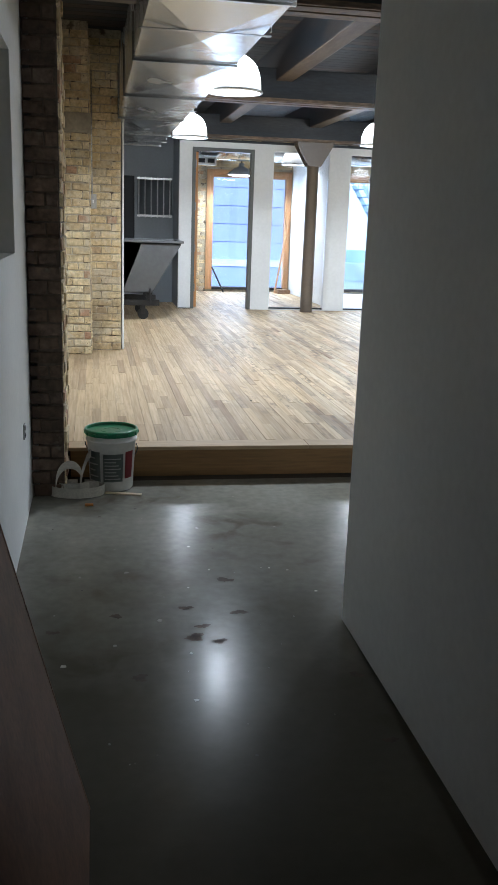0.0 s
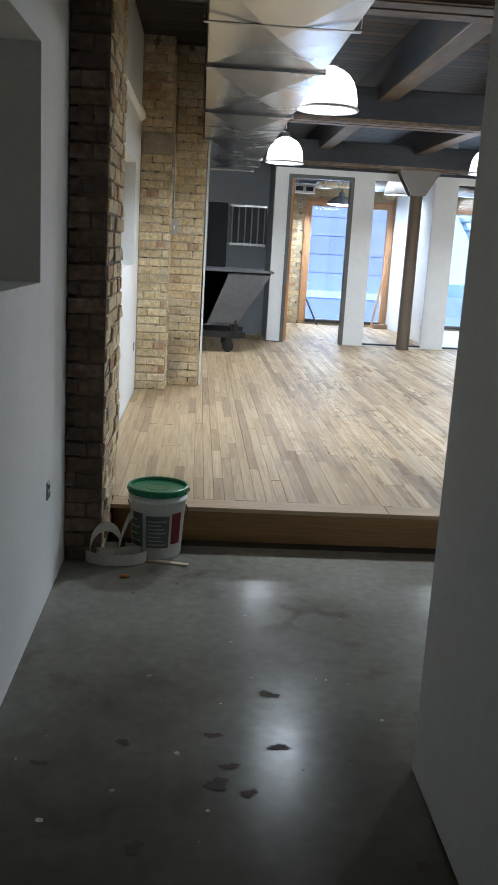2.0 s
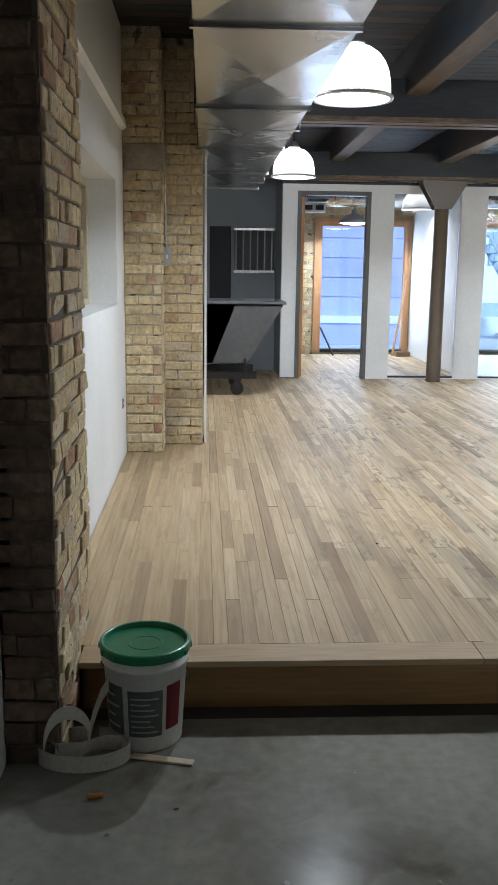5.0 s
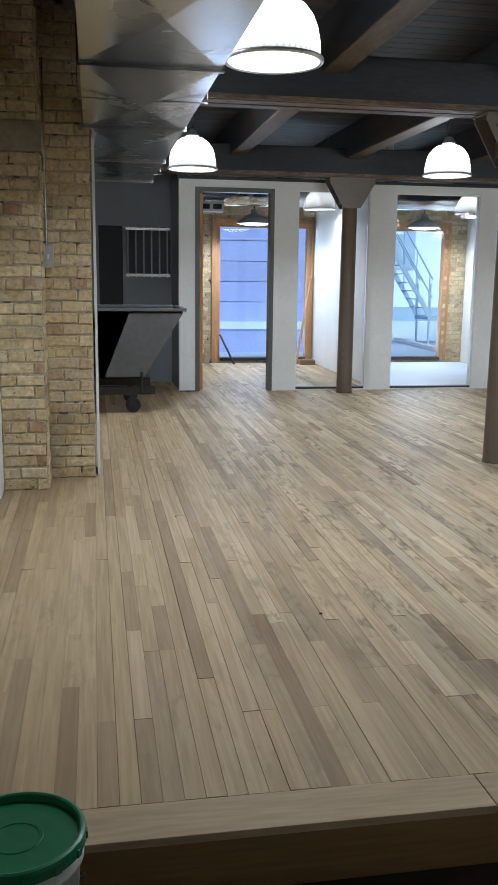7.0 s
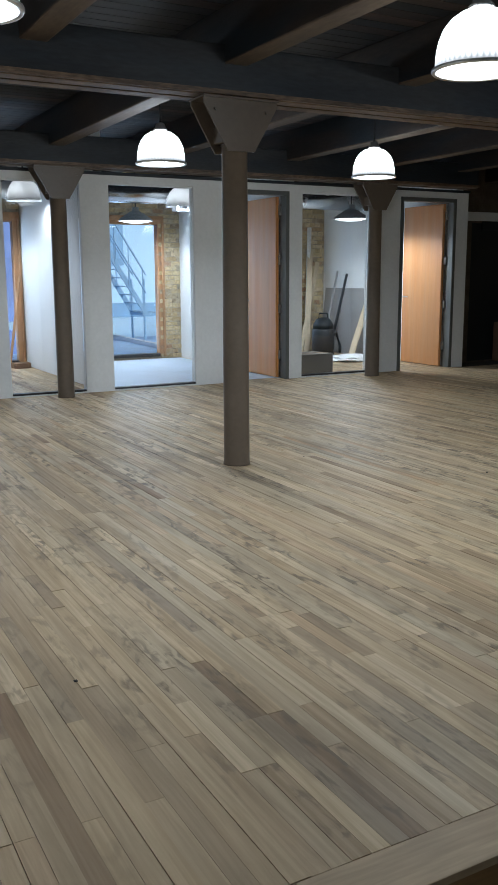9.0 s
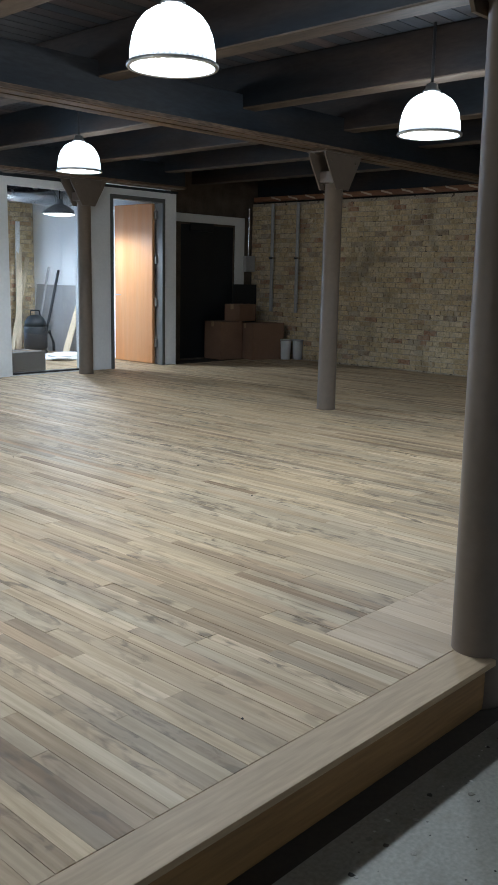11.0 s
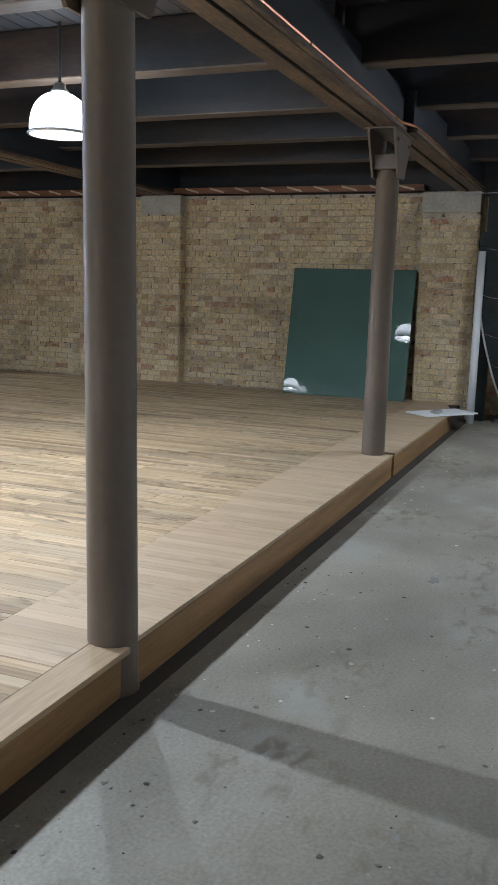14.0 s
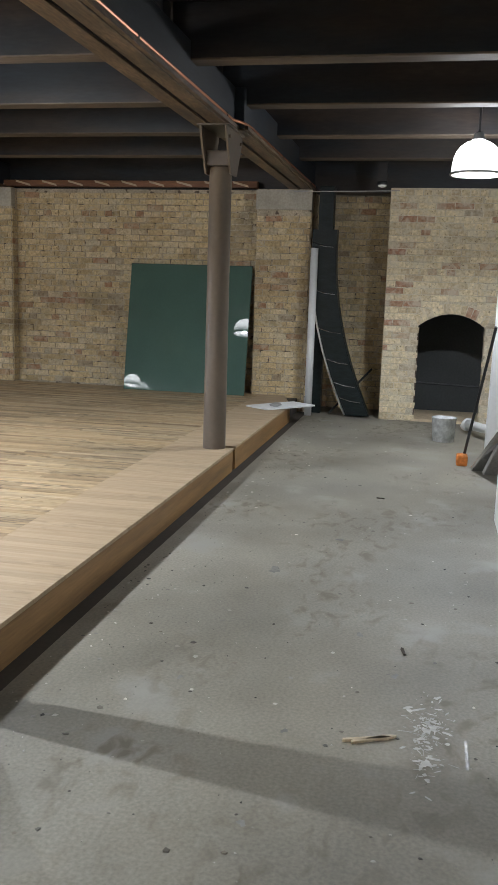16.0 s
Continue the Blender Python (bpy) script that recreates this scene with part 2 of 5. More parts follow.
def lamp_glass(name, colour, strength):
    """Lit prismatic glass: fine upright ribs, and a clearer band above the rim."""
    m = bpy.data.materials.new(name)
    m.use_nodes = True
    n, l = m.node_tree.nodes, m.node_tree.links
    b = n["Principled BSDF"]
    b.inputs["Base Color"].default_value = (0.8, 0.8, 0.8, 1)
    b.inputs["Roughness"].default_value = 0.15
    b.inputs["Emission Color"].default_value = (*colour, 1)
    co, sep, ang, rib, band, k = n.new("ShaderNodeTexCoord"), n.new("ShaderNodeSeparateXYZ"), n.new("ShaderNodeMath"), n.new("ShaderNodeMath"), n.new("ShaderNodeMapRange"), n.new("ShaderNodeMath")
    l.new(co.outputs["Object"], sep.inputs[0])
    ang.operation, rib.operation, k.operation = "ARCTAN2", "PINGPONG", "MULTIPLY"
    l.new(sep.outputs[1], ang.inputs[0])
    l.new(sep.outputs[0], ang.inputs[1])
    l.new(ang.outputs[0], rib.inputs[0])
    rib.inputs[1].default_value = math.pi / 48
    ribs = n.new("ShaderNodeMapRange")
    l.new(rib.outputs[0], ribs.inputs[0])
    for i, q in enumerate((0.0, math.pi / 48, 0.55, 1.3)):
        ribs.inputs[i + 1].default_value = q
    l.new(sep.outputs[2], band.inputs[0])
    for i, q in enumerate((0.015, 0.13, strength * 0.09, strength)):
        band.inputs[i + 1].default_value = q
    l.new(band.outputs[0], k.inputs[0])
    l.new(ribs.outputs[0], k.inputs[1])
    l.new(k.outputs[0], b.inputs["Emission Strength"])
    return m


M_CONCRETE = mat("worn_concrete", (0.240, 0.219, 0.174), 0.55, var=0.26, scale=1.1, fine=0.17, fscale=75, bump=0.0007, tint=(0.262, 0.245, 0.203),
                 spots=(0.315, 0.302, 0.267), spot_scale=2.2, spot_from=0.58, spot_soft=0.14, spec=0.35, mottle=((0.150, 0.126, 0.090), (1, 1.6, 1), 8.0, 0.50, 0.9, 0.49))
# depth_shade below puts the corridor's fading light into the floor colour
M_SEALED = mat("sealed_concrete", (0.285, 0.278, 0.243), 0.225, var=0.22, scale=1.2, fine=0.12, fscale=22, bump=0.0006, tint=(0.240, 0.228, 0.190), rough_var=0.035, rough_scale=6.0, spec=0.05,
               mottle=((0.120, 0.102, 0.074), (1, 1, 1), 5.0, 0.50, 1.4, 0.46), depth_shade=((0.072, 0.063, 0.045), 4.5, 2.5))
M_PLANK = board_mat("sanded_floorboard", ((0.0, (0.245, 0.152, 0.080)), (0.08, (0.300, 0.208, 0.120)), (0.22, (0.425, 0.303, 0.174)), (0.55, (0.500, 0.366, 0.214)),
                                          (0.80, (0.550, 0.410, 0.244)), (0.92, (0.625, 0.485, 0.312)), (1.0, (0.430, 0.270, 0.140))))
M_NOSING = mat("pale_edge_board", (0.43, 0.315, 0.195), 0.55, spec=0.2, var=0.12, scale=1.2, fine=0.12, fscale=8, bump=0.0005, stretch=(0.8, 9, 9), rnd=0.1)
M_EDGE = board_mat("pale_edge_strip", ((0.0, (0.405, 0.298, 0.188)), (0.5, (0.465, 0.347, 0.225)), (1.0, (0.535, 0.405, 0.270))), 0.3, ((0.90, 0.89, 0.87), (1.05, 1.05, 1.05)))
M_FASCIA = mat("stained_fascia", (0.28, 0.156, 0.058), 0.5, var=0.3, scale=1.4, fine=0.15, fscale=9, bump=0.0006, stretch=(0.7, 9, 9))
M_GAP = mat("dark_gap", (0.05, 0.04, 0.03), 0.9)
M_WHITE = mat("white_plaster", (0.78, 0.79, 0.78), 0.65, var=0.05, scale=1.3, fine=0.03, fscale=30, bump=0.0008)
M_WALLGREY = mat("grey_plaster", (0.26, 0.28, 0.30), 0.7, var=0.10, scale=1.3, fine=0.04, fscale=30, bump=0.0008)
M_BRICK = brick_mat("yellow_stock_brick", ((0.0, (0.42, 0.24, 0.15)), (0.05, (0.46, 0.30, 0.19)), (0.09, (0.49, 0.37, 0.215)), (0.40, (0.62, 0.485, 0.285)), (0.70, (0.665, 0.535, 0.32)),
                                          (0.91, (0.69, 0.58, 0.39)), (0.97, (0.44, 0.355, 0.25)), (1.0, (0.34, 0.255, 0.175))), (0.58, 0.515, 0.39))
M_PALEBRICK = brick_mat("washed_yellow_brick", ((0.0, (0.42, 0.23, 0.15)), (0.06, (0.46, 0.30, 0.20)), (0.10, (0.55, 0.45, 0.30)), (0.50, (0.71, 0.60, 0.40)), (0.92, (0.76, 0.66, 0.47)),
                                              (1.0, (0.38, 0.31, 0.23))), (0.66, 0.60, 0.475), 0.46, soot_from=0.66, bump=0.008)
# dark brown brick, darkened further for a face without direct light
M_DARKBRICK = mat("dark_brick", (0.125, 0.082, 0.055), 0.9, var=0.35, scale=4, fine=0.42, fscale=30, bump=0.014, rnd=0.3, tint=(0.13, 0.09, 0.065), spots=(0.25, 0.21, 0.16), spot_scale=9.0, spot_from=0.66, spot_soft=0.1)
M_MORTAR = mat("lime_mortar", (0.44, 0.375, 0.275), 0.9, var=0.25, scale=4, fine=0.25, fscale=50, bump=0.003, spots=(0.12, 0.09, 0.065), spot_scale=13.0, spot_from=0.57, spot_soft=0.08)
M_DARKMORTAR = mat("dark_mortar", (0.105, 0.080, 0.058), 0.9, var=0.3, scale=5, fine=0.25, fscale=50, bump=0.003)
M_LIME = mat("pale_lime_mortar", (0.59, 0.52, 0.39), 0.9, var=0.2, scale=4, fine=0.2, fscale=50, bump=0.003, spots=(0.22, 0.17, 0.12), spot_scale=13.0, spot_from=0.64, spot_soft=0.08)
M_BEAM = mat("dark_timber", (0.0102, 0.0140, 0.0185), 0.50, var=0.4, scale=1.2, fine=0.25, fscale=11, bump=0.002, stretch=(5, 1, 5), tint=(0.031, 0.0215, 0.0165))
# brown for joist undersides: light bounced off the floor, put into the colour
M_JOISTLIT = mat("lit_joist_edge", (0.085, 0.062, 0.044), 0.6, var=0.35, scale=1.2, fine=0.25, fscale=11, stretch=(5, 1, 5), bump=0.002)
M_DECK = mat("dark_deck", (0.018, 0.021, 0.025), 0.7, var=0.35, scale=1.3, fine=0.25, fscale=12, bump=0.002, stretch=(1, 6, 1), rnd=0.35, tint=(0.048, 0.030, 0.023))
M_GIRDER = mat("girder_timber", (0.0150, 0.0205, 0.0270), 0.5, var=0.3, scale=1.3, fine=0.25, fscale=12, bump=0.0015, stretch=(1, 5, 5), tint=(0.024, 0.024, 0.025))
M_SOFFIT = mat("brown_girder_soffit", (0.115, 0.076, 0.046), 0.55, var=0.5, scale=2.2, fine=0.45, fscale=14, bump=0.0015, stretch=(1, 5, 5))
M_COLUMN = mat("brown_column_paint", (0.130, 0.100, 0.074), 0.36, var=0.1, scale=2.0, fine=0.06, fscale=25, bump=0.0012)
M_GALV = mat("galvanised_sheet", (0.64, 0.65, 0.66), 0.23, 1.0, var=0.08, scale=1.4, fine=0.05, fscale=3, bump=0.0028, rough_var=0.06)
M_STEELGREY = mat("grey_steel_frame", (0.115, 0.120, 0.112), 0.45, var=0.06, scale=2, fine=0.04)
M_DOOR = mat("orange_wood_veneer", (0.53, 0.225, 0.066), 0.42, var=0.06, scale=1.1, fine=0.035, fscale=10, stretch=(10, 10, 0.7), tint=(0.53, 0.26, 0.10))
M_WINWOOD = mat("stained_window_timber", (0.46, 0.25, 0.12), 0.5, var=0.15, scale=1.6, fine=0.1, fscale=14, stretch=(6, 6, 1))
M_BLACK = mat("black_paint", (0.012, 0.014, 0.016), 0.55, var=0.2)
M_METALDARK = mat("dark_metal", (0.05, 0.05, 0.052), 0.45, 0.6, var=0.2)
M_GLASS = glass("window_glass")
M_BULB = lamp_glass("lit_prismatic_glass", (0.95, 1.0, 1.03), 8.0)
M_LENS = glow("lit_lamp_lens", (0.95, 1.0, 1.03), 4.8)
M_DIMBULB = lamp_glass("dim_prismatic_glass", (0.95, 1.0, 1.03), 0.9)
M_ALU = mat("spun_aluminium", (0.75, 0.75, 0.74), 0.3, 1.0, var=0.05)


# ---- mesh helpers ----
def cuboid(bm, x0, y0, z0, x1, y1, z1):
    v = [bm.verts.new((x, y, z)) for z in (z0, z1) for y in (y0, y1) for x in (x0, x1)]
    for f in ((0, 2, 3, 1), (4, 5, 7, 6), (0, 1, 5, 4), (2, 6, 7, 3), (0, 4, 6, 2), (1, 3, 7, 5)):
        bm.faces.new([v[i] for i in f])
    return v


def box(x0, y0, z0, x1, y1, z1, bevel=0.0):
    bm = bmesh.new()
    cuboid(bm, x0, y0, z0, x1, y1, z1)
    if bevel:
        bmesh.ops.bevel(bm, geom=bm.edges[:], offset=bevel, segments=2, affect="EDGES", profile=0.6)
    return bm


def lathe(profile, steps=32, centre=(0, 0, 0), cap=True):
    """A turned body about the z axis from (radius, height) pairs."""
    bm = bmesh.new()
    rings = []
    for r, z in profile:
        rings.append([bm.verts.new((centre[0] + r * math.cos(2 * math.pi * i / steps), centre[1] + r * math.sin(2 * math.pi * i / steps), centre[2] + z)) for i in range(steps)])
    for a, b in zip(rings, rings[1:]):
        for i in range(steps):
            bm.faces.new((a[i], a[(i + 1) % steps], b[(i + 1) % steps], b[i]))
    if cap:
        bm.faces.new(rings[0][::-1])
        bm.faces.new(rings[-1])
    return bm


def tube(points, radius, steps=10):
    """A round bar along a line of points."""
    bm = bmesh.new()
    pts = [Vector(p) for p in points]
    rings = []
    for i, p in enumerate(pts):
        d = (pts[min(i + 1, len(pts) - 1)] - pts[max(i - 1, 0)]).normalized()
        side = d.cross(Vector((0, 0, 1)) if abs(d.z) < 0.9 else Vector((1, 0, 0))).normalized()
        up = side.cross(d)
        rings.append([bm.verts.new(p + radius * (math.cos(2 * math.pi * k / steps) * side + math.sin(2 * math.pi * k / steps) * up)) for k in range(steps)])
    for a, b in zip(rings, rings[1:]):
        for k in range(steps):
            bm.faces.new((a[k], a[(k + 1) % steps], b[(k + 1) % steps], b[k]))
    bm.faces.new(rings[0][::-1])
    bm.faces.new(rings[-1])
    return bm


def prism(outline, axis, lo, hi):
    """A flat outline pushed along an axis; outline pairs are the two other axes in order."""
    bm = bmesh.new()

    def place(p, w):
        return {"x": (w, p[0], p[1]), "y": (p[0], w, p[1]), "z": (p[0], p[1], w)}[axis]

    a = [bm.verts.new(place(p, lo)) for p in outline]
    b = [bm.verts.new(place(p, hi)) for p in outline]
    k = len(outline)
    bm.faces.new(a)
    bm.faces.new(b[::-1])
    for i in range(k):
        bm.faces.new((a[i], b[i], b[(i + 1) % k], a[(i + 1) % k]))
    return bm


def pierced(axis, lo, hi, z0, z1, t0, t1, holes):
    """A wall along 'x' or 'y' from lo to hi, between t0 and t1 thick, with holes (lo, z, hi, z) right through."""
    us = sorted({lo, hi, *[h[0] for h in holes], *[h[2] for h in holes]})
    zs = sorted({z0, z1, *[h[1] for h in holes], *[h[3] for h in holes]})
    us, zs = [u for u in us if lo <= u <= hi], [z for z in zs if z0 <= z <= z1]

    def solid(i, j):
        if not (0 <= i < len(us) - 1 and 0 <= j < len(zs) - 1):
            return False
        u, z = (us[i] + us[i + 1]) / 2, (zs[j] + zs[j + 1]) / 2
        return not any(h[0] < u < h[2] and h[1] < z < h[3] for h in holes)

    bm = bmesh.new()
    made = {}

    def vert(i, j, t):
        if (i, j, t) not in made:
            made[i, j, t] = bm.verts.new((us[i], t, zs[j]) if axis == "x" else (t, us[i], zs[j]))
        return made[i, j, t]

    for i in range(len(us) - 1):
        for j in range(len(zs) - 1):
            if not solid(i, j):
                continue
            for t in (t0, t1):
                bm.faces.new([vert(i, j, t), vert(i + 1, j, t), vert(i + 1, j + 1, t), vert(i, j + 1, t)])
            for (di, dj), (a, b) in (((-1, 0), ((0, 0), (0, 1))), ((1, 0), ((1, 0), (1, 1))), ((0, -1), ((0, 0), (1, 0))), ((0, 1), ((0, 1), (1, 1)))):
                if not solid(i + di, j + dj):
                    bm.faces.new([vert(i + a[0], j + a[1], t0), vert(i + b[0], j + b[1], t0), vert(i + b[0], j + b[1], t1), vert(i + a[0], j + a[1], t1)])
    return bm


def mesh_of(name, bm, material, smooth=False):
    bmesh.ops.recalc_face_normals(bm, faces=bm.faces[:])
    me = bpy.data.meshes.new(name)
    bm.to_mesh(me)
    bm.free()
    me.materials.append(material)
    if smooth:
        me.polygons.foreach_set("use_smooth", [True] * len(me.polygons))
    return me


def part(name, bm, material, parent, label="", smooth=False):
    ob = new(name, mesh_of(name, bm, material, smooth))
    ob.parent = parent
    return tagged(ob, label)


def thing(name, label, category, at=(0, 0, 0), turn=0.0, group=""):
    ob = new(name)
    ob.empty_display_size = 0.1
    ob.matrix_world = pose(*at, 0, 0, turn)
    return tagged(ob, label, category, group)


def structure(name, bm, material, label, category="wall"):
    return tagged(new(name, mesh_of(name, bm, material)), label, category, kind="structure")


def join(*bms):
    out = bmesh.new()
    for b in bms:
        me = bpy.data.meshes.new("tmp")
        b.to_mesh(me)
        b.free()
        out.from_mesh(me)
        bpy.data.meshes.remove(me)
    return out


# ---- large structure ----
TOP = 3.25
structure("floor", box(1.45, -3.2, -0.2, 12.4, 4.90, 0.0), M_CONCRETE, "worn grey concrete floor with scuffs and grit", "floor")
structure("floor_corridor", box(-0.9, -3.2, -0.2, 1.45, 4.90, 0.0), M_SEALED, "grey sealed concrete floor, browner and darkened for shade away from the step", "floor")
structure("floor_under_platform", box(-0.9, 4.90, -0.2, 12.4, 17.3, 0.0), M_GAP, "dark bare slab under the raised timber floor", "floor")

# the west wall with two deep window recesses
WEST = -0.46
CORR = -0.50
structure("wall_west", pierced("y", 4.63, 17.3, 0, TOP, WEST - 0.34, WEST, [(5.42, 1.335, 8.10, 2.155)]), M_WHITE, "white plastered wall with a deep window recess")
structure("wall_west_corridor", pierced("y", -3.2, 4.63, 0, TOP, WEST - 0.34, CORR, [(1.6, 1.355, 3.96, 2.20)]), M_WHITE, "white plastered corridor wall with a deep window recess")
structure("trim_west", prism([(WEST, 2.535), (WEST + 0.035, 2.56), (WEST + 0.035, 2.60), (WEST, 2.60)], "y", 5.3, 8.6), M_WHITE, "white ledge along the top of the plaster wall", "trim")
structure("wall_corridor", pierced("y", -3.2, 2.94, 0, TOP, 0.81, 0.95, []), M_WHITE, "matt white painted corridor wall with dark scuffed base")
structure("wall_hall_south", pierced("x", 0.95, 6.42, 0, TOP, 2.80, 2.94, []), M_WHITE, "white painted wall beside the concrete floor")
structure("wall_block_end", pierced("y", -3.2, 2.80, 0, TOP, 6.28, 6.42, []), M_WHITE, "white painted return wall")
# unseen end wall, grey rather than white to cut bounced light
structure("wall_corridor_end", pierced("x", -0.5, 0.81, 0, TOP, -3.2, -3.06, []), M_WALLGREY, "unseen grey wall closing the corridor")
structure("wall_south", pierced("x", 6.42, 12.4, 0, TOP, -1.2, -1.0, []), M_MORTAR, "rough wall closing the hall")

# partition with doors and floor-high glazing
PY0, PY1, PTOP = 13.45, 13.57, 2.665
DOORS = [(1.31, 2.25), (5.22, 6.17), (7.95, 8.94)]
LIGHTS = [(2.55, 3.42), (3.76, 4.83), (6.37, 7.45)]
holes = [(a, PZ - 0.01, b, 2.58) for a, b in DOORS] + [(a, PZ + 0.015, b, 2.585) for a, b in LIGHTS]
structure("wall_partition", pierced("x", 1.12, 9.16, PZ - 0.01, PTOP, PY0, PY1, holes), M_WHITE, "white drywall partition with doorways and tall glazed openings")
structure("trim_partition", box(1.10, PY0 - 0.012, PTOP, 9.18, PY1 + 0.01, PTOP + 0.035), M_GIRDER, "dark timber strip on top of the partition", "trim")
structure("wall_office_side", pierced("y", PY1, 17.0, PZ - 0.01, TOP, 3.63, 3.73, []), M_WHITE, "white drywall between two offices")
structure("wall_office_middle", pierced("y", PY1, 17.0, PZ - 0.01, TOP, 6.22, 6.32, []), M_WHITE, "white drywall between two offices")
structure("wall_office_east", pierced("y", PY1, 17.3, PZ - 0.01, TOP, 9.04, 9.16, []), M_WHITE, "white drywall end of the offices")
structure("wall_office_west", pierced("y", PY1, 17.0, PZ - 0.01, TOP, 1.12, 1.22, []), M_WALLGREY, "grey return wall beside the hopper")
WINDOWS = [(2.02, 3.60), (4.35, 5.92), (6.55, 8.15)]
structure("wall_north", pierced("x", -0.9, 9.16, 0, TOP, 17.0, 17.34, [(a, 0.23, b, 2.42) for a, b in WINDOWS]), M_MORTAR, "brick outer wall with two tall windows")
structure("wall_behind_hopper", pierced("x", WEST, 1.12, 0, TOP, 14.5, 14.62, [(0.20, 1.0, 0.50, 2.18), (0.54, 1.54, 1.10, 2.17)]), M_WALLGREY, "dark grey wall with a barred opening")
# dark mortar colour puts in the shade of this dim corner
structure("wall_northeast", pierced("x", 9.16, 12.4, 0, TOP, 14.0, 14.2, [(9.75, PZ, 10.95, 2.30)]), M_DARKMORTAR, "shaded wall around a tall dark opening")
structure("wall_east", pierced("y", 4.95, 14.2, 0, 2.70, 11.38, 11.9, []), M_MORTAR, "yellow brick party wall with shallow piers")
structure("wall_east_recess", pierced("y", 3.9, 4.95, 0, 2.70, 11.85, 12.3, []), M_MORTAR, "shaded brick at the back of a recess")
structure("wall_east_upper", box(11.5, -1.2, 2.70, 12.4, 14.2, TOP), M_BEAM, "dark timber plate on top of the brick wall")

# ceiling: deck boards in one mesh
deck = bmesh.new()
y = -3.2
while y < 17.4:
    cuboid(deck, -0.9, y, TOP, 12.4, y + 0.132, TOP + 0.06)
    y += 0.14
cuboid(deck, -0.9, -3.3, TOP + 0.06, 12.5, 17.5, TOP + 0.2)
tagged(new("ceiling", mesh_of("ceiling", deck, M_DECK)), "dark stained plank ceiling between heavy timber joists", "ceiling", kind="structure")


# ---- joists and girders ----
def timber(x0, y0, z0, x1, y1, z1):
    return box(x0, y0, z0, x1, y1, z1, 0.012)


JOISTS = [(x, 2.0, 17.0) for x in (0.38, 1.74, 3.08, 4.50)]
JOISTS += [(x, 5.17, 17.0) for x in (6.0, 7.40, 8.70, 10.06)] + [(x, -1.0, 5.16) for x in (6.16, 7.52, 8.88, 10.25)]     # lapped over the front girder
for x, y0, y1 in JOISTS:
    me = mesh_of("ceiling_joist", timber(x - 0.085, y0, 2.90, x + 0.085, y1, TOP), M_BEAM)
    me.materials.append(M_JOISTLIT)
    # downward faces get the lighter colour, sides stay near black
    for p in me.polygons:
        if p.center.z < 2.91:
            p.material_index = 1
    tagged(new("ceiling_joist", me), "heavy black timber joist with its lit lower face painted brown", "joist", "ceiling joists", "structure")
for yc, west, east in ((5.17, WEST, 7.36), (5.095, 7.363, 11.5), (9.14, WEST, 11.5), (13.22, WEST, 9.0)):
    g = thing("girder", "dark brown double timber girder carrying the ceiling joists", "beam", (0, yc, 0), group="girders")
    for lo, hi in ((-0.135, -0.012), (0.012, 0.135)):
        part("timber", timber(west, lo, 2.716, east, hi, 3.02), M_GIRDER, g)
        # thin added layer: its brown paints the light on the girder's underside
        part("soffit_board", box(west, lo + 0.004, 2.70, east, hi - 0.004, 2.714, 0.003), M_SOFFIT, g, "brown layer standing for the lit lower face")
    part("packing", box(west, -0.010, 2.735, east, 0.010, 3.0), M_GAP, g)
    part("cover_strip", box(west, -0.165, 2.705, east, -0.138, 2.735), M_SOFFIT, g)


# ---- columns ----
def column(x, y, base):
    c = thing("column", "round brown painted iron column with a flared bracket head", "column", (x, y, base), group="round columns")
    h = 2.42 - base
    part("shaft", lathe([(0.098, 0), (0.098, 0.01), (0.094, 0.03), (0.090, h * 0.5), (0.088, h - 0.02), (0.094, h - 0.015), (0.094, h)], 36), M_COLUMN, c, smooth=True)
    for s in (-1, 1):
        part("bracket_plate", prism([(-0.10, 2.36 - base), (0.10, 2.36 - base), (0.275, 2.655 - base), (0.275, 2.698 - base), (-0.275, 2.698 - base), (-0.275, 2.655 - base)],
                                    "y", s * 0.098 - 0.008, s * 0.098 + 0.008), M_COLUMN, c)
        for bx in (-0.19, 0.19):
            part("bolt", tube([(bx, s * 0.104, 2.62 - base), (bx, s * 0.120, 2.62 - base)], 0.014, 6), M_COLUMN, c)
    part("bolster", box(-0.115, -0.0895, 2.42 - base, 0.115, 0.0895, 2.53 - base, 0.006), M_COLUMN, c)
    part("head_plate", box(-0.28, -0.125, 2.688 - base, 0.28, 0.125, 2.699 - base), M_COLUMN, c)
    return c


for x, y, base in ((3.12, 9.12, PZ), (3.10, 13.22, PZ), (7.32, 13.18, PZ), (7.34, 9.12, PZ), (3.035, 5.045, 0.0), (7.33, 5.13, 0.0)):
    post = column(x, y, base)
    if x == 3.035:      # this one leans a little
        post.matrix_world = pose(x + 0.067, y + 0.002, base, -0.47, -0.28, 0)


